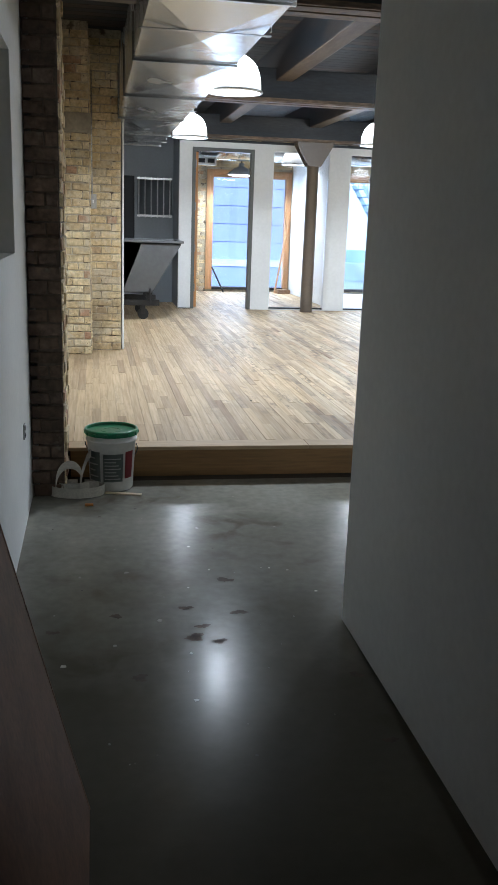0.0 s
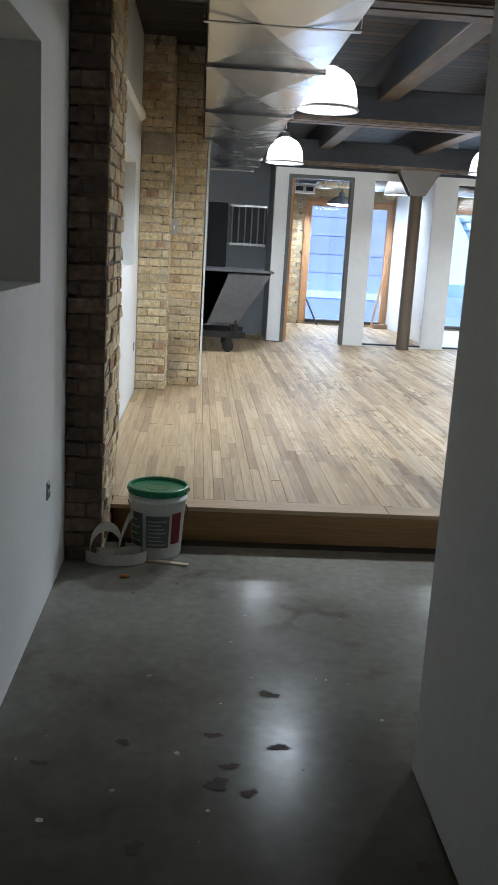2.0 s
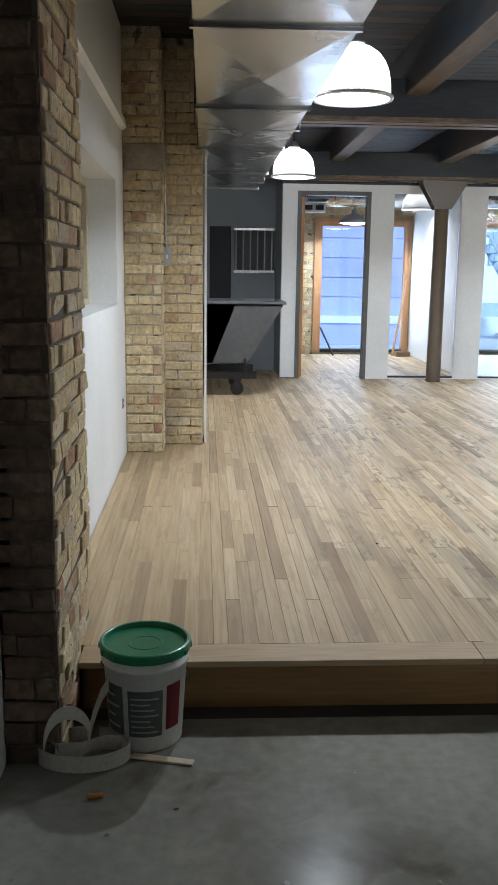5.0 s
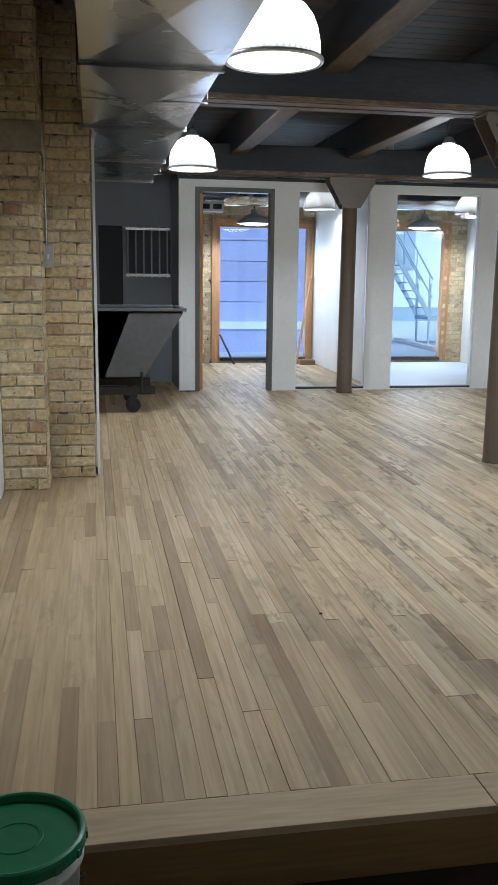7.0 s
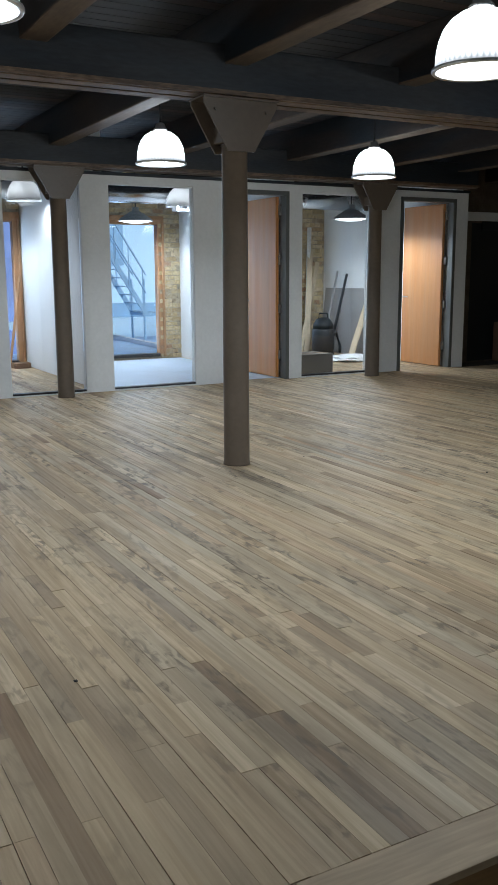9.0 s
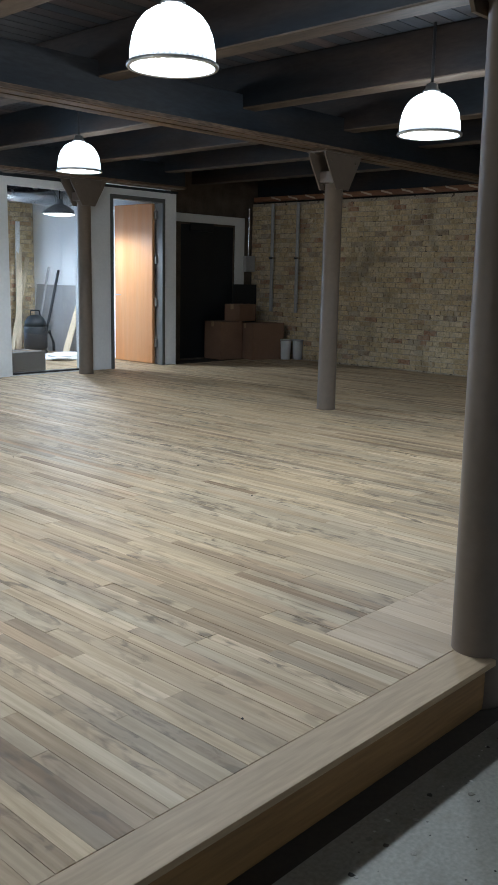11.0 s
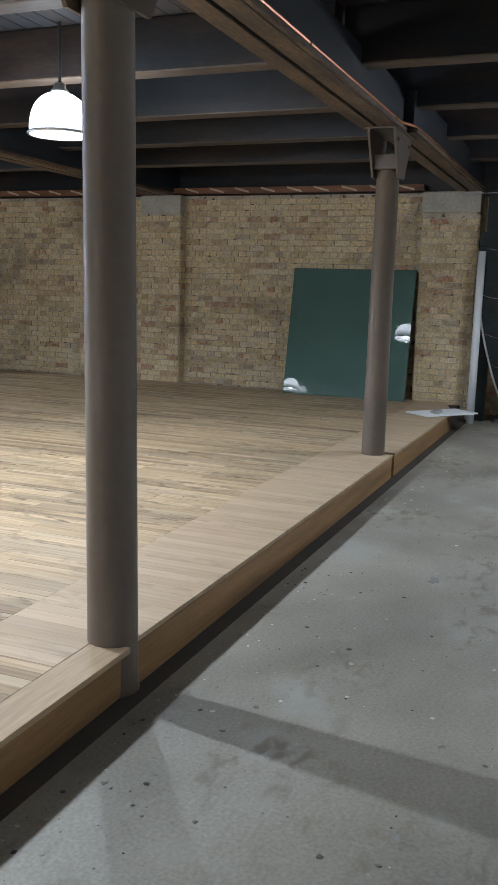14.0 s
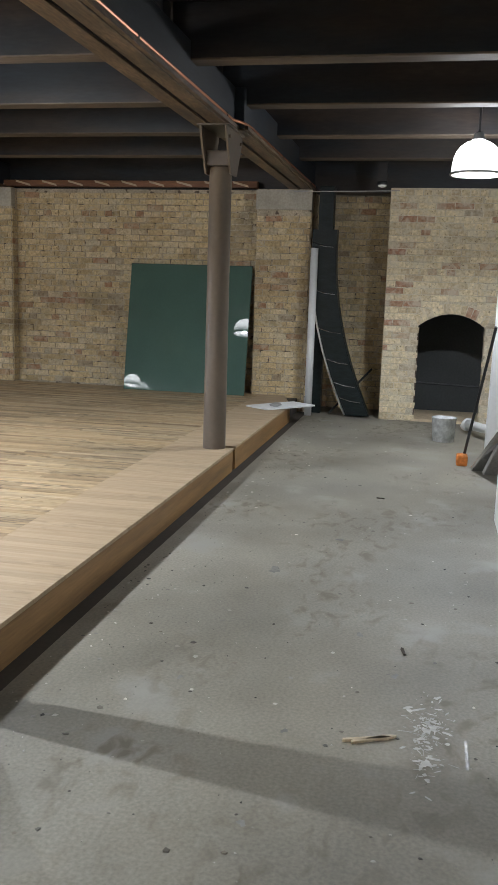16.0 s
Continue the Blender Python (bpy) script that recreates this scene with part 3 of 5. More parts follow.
# ---- lamps ----
def dome_lamp(x, y, watts=LAMP_WATTS, rim=LAMP_RIM, glass_mat=M_BULB):
    c = thing("pendant_lamp", "lit prismatic glass dome lamp hung from the joists", "lamp", (x, y, rim), group="dome lamps")
    outer = [(0.212, 0.0), (0.211, 0.04), (0.207, 0.085), (0.196, 0.14), (0.175, 0.19), (0.142, 0.232), (0.098, 0.262), (0.055, 0.275)]
    shade = part("shade", lathe(outer + [(r - 0.006, z - 0.004) for r, z in outer[::-1]], 40, cap=False), glass_mat, c, "glowing white prismatic glass", True)
    shade.visible_shadow = False
    part("rim", lathe([(0.210, 0.012), (0.226, 0.010), (0.228, 0.0), (0.223, -0.008), (0.208, -0.006), (0.210, 0.012)], 40, cap=False), M_ALU, c, smooth=True)
    part("cap", lathe([(0.058, 0.275), (0.062, 0.292), (0.045, 0.305), (0.040, 0.335), (0.020, 0.345)], 20), M_ALU, c, smooth=True)
    part("stem", tube([(0, 0, 0.34), (0, 0, TOP - rim)], 0.011), M_METALDARK, c)
    bulb = bpy.data.lights.new("bulb", "SPOT")
    bulb.spot_size, bulb.spot_blend = radians(164), 0.65
    bulb.energy, bulb.shadow_soft_size, bulb.color = watts, 0.028, LAMP_COLOUR
    b = new("lamp_light", bulb)
    b.parent, b.location = c, (0, 0, 0.04)
    return c


for x, y in HALL_LAMPS:
    dome_lamp(x, y, LAMP_WATTS * (1.6 if x == 3.36 else 0.92))
for x, y in OFFICE_LAMPS:
    dome_lamp(x, y, LAMP_WATTS * 0.5, LAMP_RIM, M_DIMBULB)


M_CONESHADE = mat("grey_enamel_shade", (0.30, 0.32, 0.34), 0.35, var=0.08)


def cone_lamp(x, y, z=2.34):
    c = thing("pendant_lamp", "grey enamel cone shaded pendant lamp, lit", "lamp", (x, y, z), group="cone lamps")
    part("shade", lathe([(0.26, 0.0), (0.24, 0.035), (0.11, 0.12), (0.05, 0.15), (0.05, 0.2), (0.03, 0.21), (0.028, 0.2), (0.045, 0.145), (0.105, 0.112), (0.235, 0.03), (0.255, 0.0)], 32, cap=False), M_CONESHADE, c, smooth=True)
    part("diffuser", lathe([(0.02, -0.030), (0.12, -0.024), (0.20, -0.010), (0.235, 0.004), (0.235, 0.012)], 32), M_LENS, c, "glowing white lens")
    part("stem", tube([(0, 0, 0.2), (0, 0, TOP - z)], 0.009), M_METALDARK, c)
    bulb = bpy.data.lights.new("bulb", "SPOT")
    bulb.spot_size, bulb.spot_blend = radians(170), 0.4
    bulb.energy, bulb.shadow_soft_size, bulb.color = (210 if x > 7 else 130), 0.08, LAMP_COLOUR
    b = new("lamp_light", bulb)
    b.parent, b.location = c, (0, 0, -0.06)


for x, y in CONE_LAMPS:
    cone_lamp(x, y)


# ---- duct ----
def duct():
    c = thing("air_duct", "galvanised sheet metal duct with cross-broken panels under the joists", "duct", (0, 0, 0))
    x0, x1, z0, z1 = 0.09, 0.69, 2.43, 2.685
    seams = [0.62, 2.21, 3.80, 5.38, 6.96, 8.55, 10.13, 11.6]
    low_top = z1
    for a, b in zip(seams, seams[1:]):
        z1 = 2.892 if 5.3 < a < 8.0 else low_top      # unseen extra depth between two girders, added to shade the piers
        bm = bmesh.new()
        p = [bm.verts.new(v) for v in ((x0, a, z0), (x1, a, z0), (x1, b, z0), (x0, b, z0))]
        q = [bm.verts.new(v) for v in ((x0, a, z1), (x1, a, z1), (x1, b, z1), (x0, b, z1))]
        low = bm.verts.new(((x0 + x1) / 2, (a + b) / 2, z0 - 0.030))
        for i in range(4):
            bm.faces.new((p[i], p[(i + 1) % 4], low))
        for i in (1, 3):
            mid = (p[i].co + p[(i + 1) % 4].co + q[i].co + q[(i + 1) % 4].co) / 4
            mv = bm.verts.new(mid + Vector((0.010 if i == 1 else -0.010, 0, 0)))
            ring = (p[i], p[(i + 1) % 4], q[(i + 1) % 4], q[i])
            for k in range(4):
                bm.faces.new((ring[k], ring[(k + 1) % 4], mv))
        bm.faces.new(q)
        part("panel_section", bm, M_GALV, c)
        for lo, hi, zl, zh in ((x0 - 0.012, x1 + 0.012, z0 - 0.014, z0 - 0.002), (x0 - 0.012, x0 - 0.002, z0, z1), (x1 + 0.002, x1 + 0.012, z0, z1)):
            part("seam", box(lo, b - 0.012, zl, hi, b + 0.012, zh), M_GALV, c)
    z1 = low_top
    part("end_cap", box(x0, 11.6, z0, x1, 11.612, z1), M_GALV, c)
    for yy in (4.4, 7.6, 10.8):
        for xx in (x0 - 0.02, x1 + 0.02):
            part("hanger_strap", box(xx - 0.002, yy - 0.015, z0 - 0.004, xx + 0.002, yy + 0.015, 2.92), M_GALV, c)
        part("hanger_base", box(x0 - 0.022, yy - 0.015, z0 - 0.024, x1 + 0.022, yy + 0.015, z0 - 0.020), M_GALV, c)
    return c


duct()


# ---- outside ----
# outside base colours carry the blue of the daylight
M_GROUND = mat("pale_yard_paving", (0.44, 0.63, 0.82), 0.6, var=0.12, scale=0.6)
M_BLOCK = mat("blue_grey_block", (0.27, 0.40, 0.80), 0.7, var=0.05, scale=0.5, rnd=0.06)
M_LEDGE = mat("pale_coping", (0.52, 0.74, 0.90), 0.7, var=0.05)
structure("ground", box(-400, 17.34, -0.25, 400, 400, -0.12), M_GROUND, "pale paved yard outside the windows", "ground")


def neighbour():
    h = tagged(thing("neighbour_building", "blue-grey block building across the yard, daylight blue in its colour", "building", (0, 0, 0)), kind="structure")
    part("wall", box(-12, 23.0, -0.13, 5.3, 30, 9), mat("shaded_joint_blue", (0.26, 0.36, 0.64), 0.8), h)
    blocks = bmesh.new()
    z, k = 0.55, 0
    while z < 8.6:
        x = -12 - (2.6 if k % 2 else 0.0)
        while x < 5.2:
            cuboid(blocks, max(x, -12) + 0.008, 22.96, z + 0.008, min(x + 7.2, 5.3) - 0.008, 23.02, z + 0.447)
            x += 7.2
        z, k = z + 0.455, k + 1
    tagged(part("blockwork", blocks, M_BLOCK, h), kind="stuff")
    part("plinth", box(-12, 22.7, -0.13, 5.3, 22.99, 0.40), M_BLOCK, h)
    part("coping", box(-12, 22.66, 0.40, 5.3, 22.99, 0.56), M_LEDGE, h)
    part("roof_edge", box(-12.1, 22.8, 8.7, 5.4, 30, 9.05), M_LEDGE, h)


neighbour()


def fire_escape():
    f = thing("fire_escape", "steel fire stair with rails in the yard", "stairs", (0, 0, 0))
    y0 = 24.4
    for s in (0.0, 0.9):
        part("stringer", prism([(6.12, 4.4), (6.25, 4.4), (8.65, 0.6), (8.52, 0.6)], "y", y0 + s, y0 + s + 0.04), M_METALBLUE, f)
        for up in (0.5, 0.95):
            part("handrail", tube([(6.2, y0 + s, 4.4 + up), (8.6, y0 + s, 0.6 + up)], 0.022, 8), M_METALBLUE, f)
        for k in range(7):
            x = 6.35 + k * 0.36
            part("baluster", tube([(x, y0 + s, 4.16 - k * 0.57), (x, y0 + s, 5.1 - k * 0.57)], 0.015, 6), M_METALBLUE, f)
    for k in range(18):
        part("tread", box(6.2 + k * 0.133, y0 + 0.045, 4.2 - k * 0.21, 6.36 + k * 0.133, y0 + 0.895, 4.22 - k * 0.21), M_METALBLUE, f)
    part("landing", box(8.5, y0, 0.54, 10.2, y0 + 0.95, 0.60), M_METALBLUE, f)
    for x in (8.55, 10.1):
        for y in (y0 + 0.03, y0 + 0.9):
            part("post", tube([(x, y, -0.12), (x, y, 1.45)], 0.03, 8), M_METALBLUE, f)


# pale blue bases paint in daylight haze over the far yard
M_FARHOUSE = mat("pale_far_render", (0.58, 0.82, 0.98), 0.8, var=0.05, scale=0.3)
M_METALBLUE = mat("hazed_blue_steel", (0.28, 0.48, 0.68), 0.5, 0.1, var=0.1)
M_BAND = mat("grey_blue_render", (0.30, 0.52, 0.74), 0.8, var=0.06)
fire_escape()
low = tagged(thing("yard_wall", "low two-tone pale wall across the yard", "wall", (0, 0, 0)), kind="structure")
part("wall", box(5.35, 26.6, -0.13, 40, 26.9, 0.78), M_BAND, low)
part("plinth", box(5.35, 26.2, -0.13, 40, 26.58, 0.41), M_FARHOUSE, low)
kerb = tagged(new("kerb", mesh_of("kerb", prism([(8.25, 26.15), (8.37, 26.15), (8.10, 21.0), (7.95, 21.0)], "z", -0.13, -0.02), M_WHITE)), "white kerb running across the yard", "kerb", kind="structure")
far = tagged(thing("far_building", "pale rendered building beyond the yard", "building", (0, 0, 0)), kind="structure")
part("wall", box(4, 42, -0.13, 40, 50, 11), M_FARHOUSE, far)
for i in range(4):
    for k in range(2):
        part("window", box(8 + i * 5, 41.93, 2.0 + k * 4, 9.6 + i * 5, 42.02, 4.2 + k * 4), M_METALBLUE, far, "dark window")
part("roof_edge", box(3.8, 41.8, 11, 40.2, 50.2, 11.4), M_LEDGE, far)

# ---- window and door units ----
M_NICHEFRAME = mat("cream_window_frame", (0.55, 0.48, 0.33), 0.5, var=0.1)
M_BLIND = mat("drawn_grey_blind", (0.36, 0.325, 0.27), 0.8, var=0.06, scale=1, fine=0.1, fscale=25, stretch=(1, 1, 8))
M_BRASS = mat("hinge_steel", (0.35, 0.34, 0.32), 0.35, 0.9, var=0.1)


def window_unit(n, a, b, z0, z1, y):
    w = tagged(thing("window_%d" % n, "tall window in a stained timber frame with clear glass", "window", (0, 0, 0)), kind="structure")
    t = 0.085
    part("jamb", box(a, y, z0, a + t, y + 0.14, z1, 0.006), M_WINWOOD, w)
    part("jamb", box(b - t, y, z0, b, y + 0.14, z1, 0.006), M_WINWOOD, w)
    part("head", box(a + t, y, z1 - t, b - t, y + 0.14, z1, 0.006), M_WINWOOD, w)
    part("sill", box(a + t, y - 0.03, z0, b - t, y + 0.14, z0 + 0.05, 0.006), M_METALDARK, w, "dark bottom rail")
    for lo, hi, zl, zh in ((a - 0.05, a + 0.02, z0, z1 + 0.05), (b - 0.02, b + 0.02, z0, z1 + 0.05), (a + 0.02, b - 0.02, z1 - 0.02, z1 + 0.05)):
        part("casing", box(lo, y - 0.028, zl, hi, y - 0.002, zh, 0.004), M_WINWOOD, w)
    p = part("pane", box(a + t, y + 0.07, z0 + 0.05, b - t, y + 0.078, z1 - t), M_GLASS, w)
    p.visible_shadow = False


window_unit(1, 2.02, 3.60, 0.23, 2.42, 17.0)
window_unit(2, 4.35, 5.92, 0.23, 2.42, 17.0)
window_unit(9, 6.55, 8.15, 0.23, 2.42, 17.0)


def niche_window(n, y0, y1, z0, z1, xw):
    x = xw
    w = tagged(thing("window_%d" % n, "cream framed window with a drawn grey blind set deep in the wall", "window", (0, 0, 0)), kind="structure")
    part("sash", box(x - 0.06, y0, z0, x, y0 + 0.05, z1, 0.005), M_NICHEFRAME, w)
    part("sash", box(x - 0.06, y1 - 0.05, z0, x, y1, z1, 0.005), M_NICHEFRAME, w)
    part("sash", box(x - 0.06, y0 + 0.05, z1 - 0.05, x, y1 - 0.05, z1, 0.005), M_NICHEFRAME, w)
    part("sash", box(x - 0.06, y0 + 0.05, z0, x, y1 - 0.05, z0 + 0.04, 0.005), M_NICHEFRAME, w)
    part("blind", box(x - 0.05, y0 + 0.05, z0 + 0.04, x - 0.035, y1 - 0.05, z1 - 0.05), M_BLIND, w)
    part("backing", box(x - 0.10, y0, z0, x - 0.06, y1, z1), M_BLACK, w)


niche_window(3, 1.6, 3.96, 1.355, 2.20, CORR - 0.20)
niche_window(4, 5.42, 8.10, 1.335, 2.155, WEST - 0.19)

for n, (a, b) in enumerate(LIGHTS):
    w = tagged(thing("window_%d" % (5 + n), "floor-high interior glass panel in a slim white reveal", "window", (0, 0, 0)), kind="structure")
    z0, z1 = PZ + 0.015, 2.585
    part("bottom_track", box(a, PY0 + 0.015, z0, b, PY1 - 0.015, z0 + 0.022), M_METALDARK, w)
    part("top_track", box(a, PY0 + 0.03, z1 - 0.02, b, PY1 - 0.03, z1), M_WHITE, w)
    p = part("pane", box(a + 0.003, PY0 + 0.056, z0 + 0.022, b - 0.003, PY0 + 0.064, z1 - 0.02), M_GLASS, w)
    p.visible_shadow = False


def door_unit(n, a, b, hinge):
    d = tagged(thing("door_%d" % n, "grey steel door frame with an open orange wood door leaf", "door", (0, 0, 0)), kind="structure")
    t, z0, z1 = 0.052, PZ, 2.58
    for lo, hi in ((a, a + t), (b - t, b)):
        part("frame", box(lo, PY0 - 0.012, z0, hi, PY1 + 0.012, z1, 0.004), M_STEELGREY, d)
    part("frame", box(a + t, PY0 - 0.012, z1 - t, b - t, PY1 + 0.012, z1, 0.004), M_STEELGREY, d)
    w = b - a - 2 * t - 0.01
    h = a + t if hinge < 0 else b - t
    x0 = h + (0.012 if hinge < 0 else -0.056)
    leaf = part("leaf", box(x0, PY1 + 0.03, z0 + 0.012, x0 + 0.044, PY1 + 0.03 + w, z1 - t - 0.006, 0.003), M_DOOR, d, "orange veneered flush leaf, swung open")
    side = x0 - 0.006 if hinge > 0 else x0 + 0.044
    for z in (0.45, 1.05, 1.67, 2.30):
        part("hinge", box(h - 0.026, PY1 - 0.02, z, h + 0.026, PY1 + 0.028, z + 0.115, 0.004), M_BRASS, leaf, "steel butt hinge")
    part("lever_handle", join(tube([(x0 - 0.05, PY1 + w - 0.04, 1.20), (x0 + 0.094, PY1 + w - 0.04, 1.20)], 0.010), tube([(x0 - 0.05, PY1 + w - 0.04, 1.20), (x0 - 0.05, PY1 + w - 0.16, 1.20)], 0.009)), M_BRASS, leaf, "steel lever")


door_unit(1, 1.31, 2.25, -1)
door_unit(2, 5.22, 6.17, 1)
door_unit(3, 7.95, 8.94, 1)
# dark strip drawn as the shadow line at the partition's foot
structure("baseboard", box(1.12, PY0 - 0.010, PZ, 1.31, PY0 - 0.002, PZ + 0.012), M_GIRDER, "thin shadow gap along the partition foot", "trim")

# barred opening and dark doorway behind the hopper
grille = tagged(thing("window_8", "barred opening in a dark grey wall", "window", (0, 14.5, 0)), kind="structure")
for k in range(6):
    x = 0.57 + k * 0.10
    part("bar", tube([(x, 0.02, 1.54), (x, 0.02, 2.17)], 0.011, 8), M_ALU, grille)
part("bottom_bar", box(0.54, -0.01, 1.55, 1.10, 0.03, 1.585), M_ALU, grille)
part("top_bar", box(0.54, -0.01, 2.13, 1.10, 0.03, 2.16), M_ALU, grille)
part("backing", box(0.50, 0.5, 1.4, 1.115, 0.52, 2.3), M_WALLGREY, grille)
# black sheet put in the hole for the doorway's darkness
structure("doorway_dark", box(0.19, 14.55, 0.99, 0.51, 14.60, 2.19), M_BLACK, "black panel standing for the dark doorway", "panel")

# the tall dark opening in the far corner
d = tagged(thing("door_4", "tall black sliding door in a white painted frame", "door", (0, 14.0, 0)), kind="structure")
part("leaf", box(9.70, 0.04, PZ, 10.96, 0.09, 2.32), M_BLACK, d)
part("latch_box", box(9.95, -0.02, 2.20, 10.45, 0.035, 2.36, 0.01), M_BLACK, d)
part("frame", box(10.95, -0.03, PZ, 11.16, -0.002, 2.46, 0.006), M_WHITE, d)
part("frame", box(9.55, -0.03, 2.33, 10.95, -0.002, 2.46, 0.006), M_WHITE, d)


# ---- offices ----
def round_duct():
    c = thing("office_duct", "round galvanised duct with white supply registers", "duct", (0, 0, 0))
    for a, b in ((1.22, 3.62), (3.74, 6.21), (6.33, 9.03)):
        part("pipe", tube([(a, 15.9, 2.70), (b, 15.9, 2.70)], 0.13, 24), M_GALV, c, smooth=True)
    for x in (1.78, 5.75, 6.9):
        r = part("register", box(x - 0.18, 15.60, 2.46, x + 0.18, 15.78, 2.60, 0.006), M_WHITE, c, "white two-slot register")
        for s in (-0.085, 0.085):
            part("slot", box(x + s - 0.06, 15.592, 2.495, x + s + 0.06, 15.602, 2.565), M_METALDARK, r)


round_duct()


def plank_leaning(label, foot, top, w, t, material, name="timber"):
    """A length of timber that stands on its foot and leans on its top."""
    f, tp = Vector(foot), Vector(top)
    ob = new(name, mesh_of(name, box(-w / 2, -t / 2, 0, w / 2, t / 2, (tp - f).length, 0.004), material))
    ob.matrix_world = Matrix.Translation(f) @ (tp - f).to_track_quat("Z", "Y").to_matrix().to_4x4()
    return tagged(ob, label, "timber")


M_PINE = mat("pale_pine", (0.58, 0.47, 0.32), 0.6, var=0.12, scale=2, fine=0.1, fscale=12, stretch=(8, 8, 1))
M_GREYBOARD = mat("grey_wallboard", (0.34, 0.33, 0.32), 0.8, var=0.06)
M_CARTON = mat("brown_cardboard", (0.22, 0.125, 0.075), 0.85, var=0.1, scale=3, fine=0.05)
plank_leaning("thin brown stick leaning in the window corner", (3.30, 16.70, PZ), (3.58, 16.96, 1.55), 0.035, 0.02, M_WINWOOD)
plank_leaning("short dark stick leaning on the window jamb", (2.30, 16.7, PZ), (2.10, 16.95, 0.65), 0.03, 0.02, M_METALDARK)
plank_leaning("pale pine batten leaning on the office brickwork", (8.35, 16.45, PZ), (8.72, 16.95, 1.95), 0.09, 0.035, M_PINE)
plank_leaning("pale pine batten leaning on the office brickwork", (8.25, 16.5, PZ), (8.88, 16.96, 1.75), 0.07, 0.035, M_PINE)
plank_leaning("white pipe standing against the office brickwork", (8.62, 16.9, PZ), (8.70, 16.95, 2.35), 0.06, 0.05, M_WHITE)
plank_leaning("dark pry bar leaning on a grey wallboard", (8.5, 16.0, PZ), (8.99, 16.2, 1.55), 0.035, 0.03, M_METALDARK)
plank_leaning("long-handled tool leaning on a grey wallboard", (8.62, 16.4, PZ), (9.0, 16.5, 1.6), 0.03, 0.03, M_GREYBOARD)
plank_leaning("pale pine board leaning on the office wall", (8.45, 15.3, PZ), (9.0, 15.6, 1.10), 0.10, 0.03, M_PINE)
wb = tagged(new("wallboard_sheet", mesh_of("wallboard_sheet", box(0, -0.75, 0, 0.014, 0.75, 1.12, 0.002), M_GREYBOARD)), "grey wallboard sheet leaning on the white office wall", "board")
wb.matrix_world = pose(8.90, 16.15, PZ, 0, 6.2, 0)


def carton(at, size, turn, label, board=None):
    c = thing("cardboard_box", label, "box", at, turn, "cardboard boxes")
    w, dp, h = size
    part("body", box(-w / 2, -dp / 2, 0, w / 2, dp / 2, h, 0.006), board or M_CARTON, c)
    part("tape", box(-w / 2 - 0.001, -0.03, h - 0.08, w / 2 + 0.001, 0.03, h + 0.002), M_TAPE, c, "shiny packing tape")
    part("flap_seam", box(-w / 2, -0.004, h, w / 2, 0.004, h + 0.004), M_GAP, c)
    return c


M_TAPE = mat("packing_tape", (0.42, 0.28, 0.16), 0.25, var=0.05)
carton((6.72, 13.85, PZ), (0.55, 0.42, 0.28), 3, "low grey-brown cardboard box on the office floor", mat("grey_cardboard", (0.13, 0.115, 0.095), 0.85, var=0.15, scale=3))
carton((10.42, 13.70, PZ), (0.45, 0.42, 0.60), -6, "brown cardboard box against the dark corner wall")
carton((10.93, 13.35, PZ), (0.62, 0.45, 0.58), -12, "wide reddish cardboard box in the dark corner")
carton((10.68, 13.58, PZ + 0.605), (0.45, 0.3, 0.27), 8, "small cardboard box stacked on the others")
carton((3.45, 16.65, PZ), (0.24, 0.2, 0.08), 10, "flat red-brown box on the office floor")


def shop_vac():
    v = thing("shop_vacuum", "dark upright vacuum cleaner in the office corner", "vacuum", (8.45, 16.1, PZ))
    part("tank", lathe([(0.17, 0.06), (0.19, 0.10), (0.19, 0.42), (0.175, 0.45)], 24), M_METALDARK, v, smooth=True)
    part("motor_head", lathe([(0.18, 0.45), (0.17, 0.52), (0.12, 0.60), (0.05, 0.63)], 24), M_BLACK, v, smooth=True)
    part("handle", tube([(-0.10, 0, 0.58), (-0.08, 0, 0.70), (0.08, 0, 0.70), (0.10, 0, 0.58)], 0.014), M_BLACK, v)
    part("hose", tube([(0.18, 0, 0.3), (0.3, 0.05, 0.35), (0.36, 0.02, 0.15), (0.28, -0.1, 0.05)], 0.025), M_BLACK, v)
    for k in range(4):
        a = radians(45 + 90 * k)
        part("castor", tube([(0.16 * math.cos(a), 0.16 * math.sin(a) - 0.015, 0.03), (0.16 * math.cos(a), 0.16 * math.sin(a) + 0.015, 0.03)], 0.03, 12), M_BLACK, v)


shop_vac()


def crumpled(name, at, size, material, label, category, seed):
    rng = random.Random(seed)
    bm = bmesh.new()
    bmesh.ops.create_icosphere(bm, subdivisions=3, radius=1)
    for v in bm.verts:
        k = 1 + 0.3 * noise.noise(v.co * 2.2 + Vector((seed, 0, 0)))
        v.co = Vector((v.co.x * size[0] * k, v.co.y * size[1] * k, max(0.0, v.co.z * size[2] * k + size[2] * 0.55)))
    ob = new(name, mesh_of(name, bm, material))
    ob.location = at
    return tagged(ob, label, category)


crumpled("dust_sheet", (8.25, 15.0, PZ), (0.35, 0.28, 0.07), M_WHITE, "crumpled white dust sheet on the office floor", "sheet", 3)


# ---- hopper ----
M_HOPPER = mat("grey_hopper_paint", (0.125, 0.127, 0.13), 0.5, 0.2, var=0.14, scale=2.5, fine=0.1, fscale=18, bump=0.001, spots=(0.12, 0.08, 0.055), spot_from=0.70)


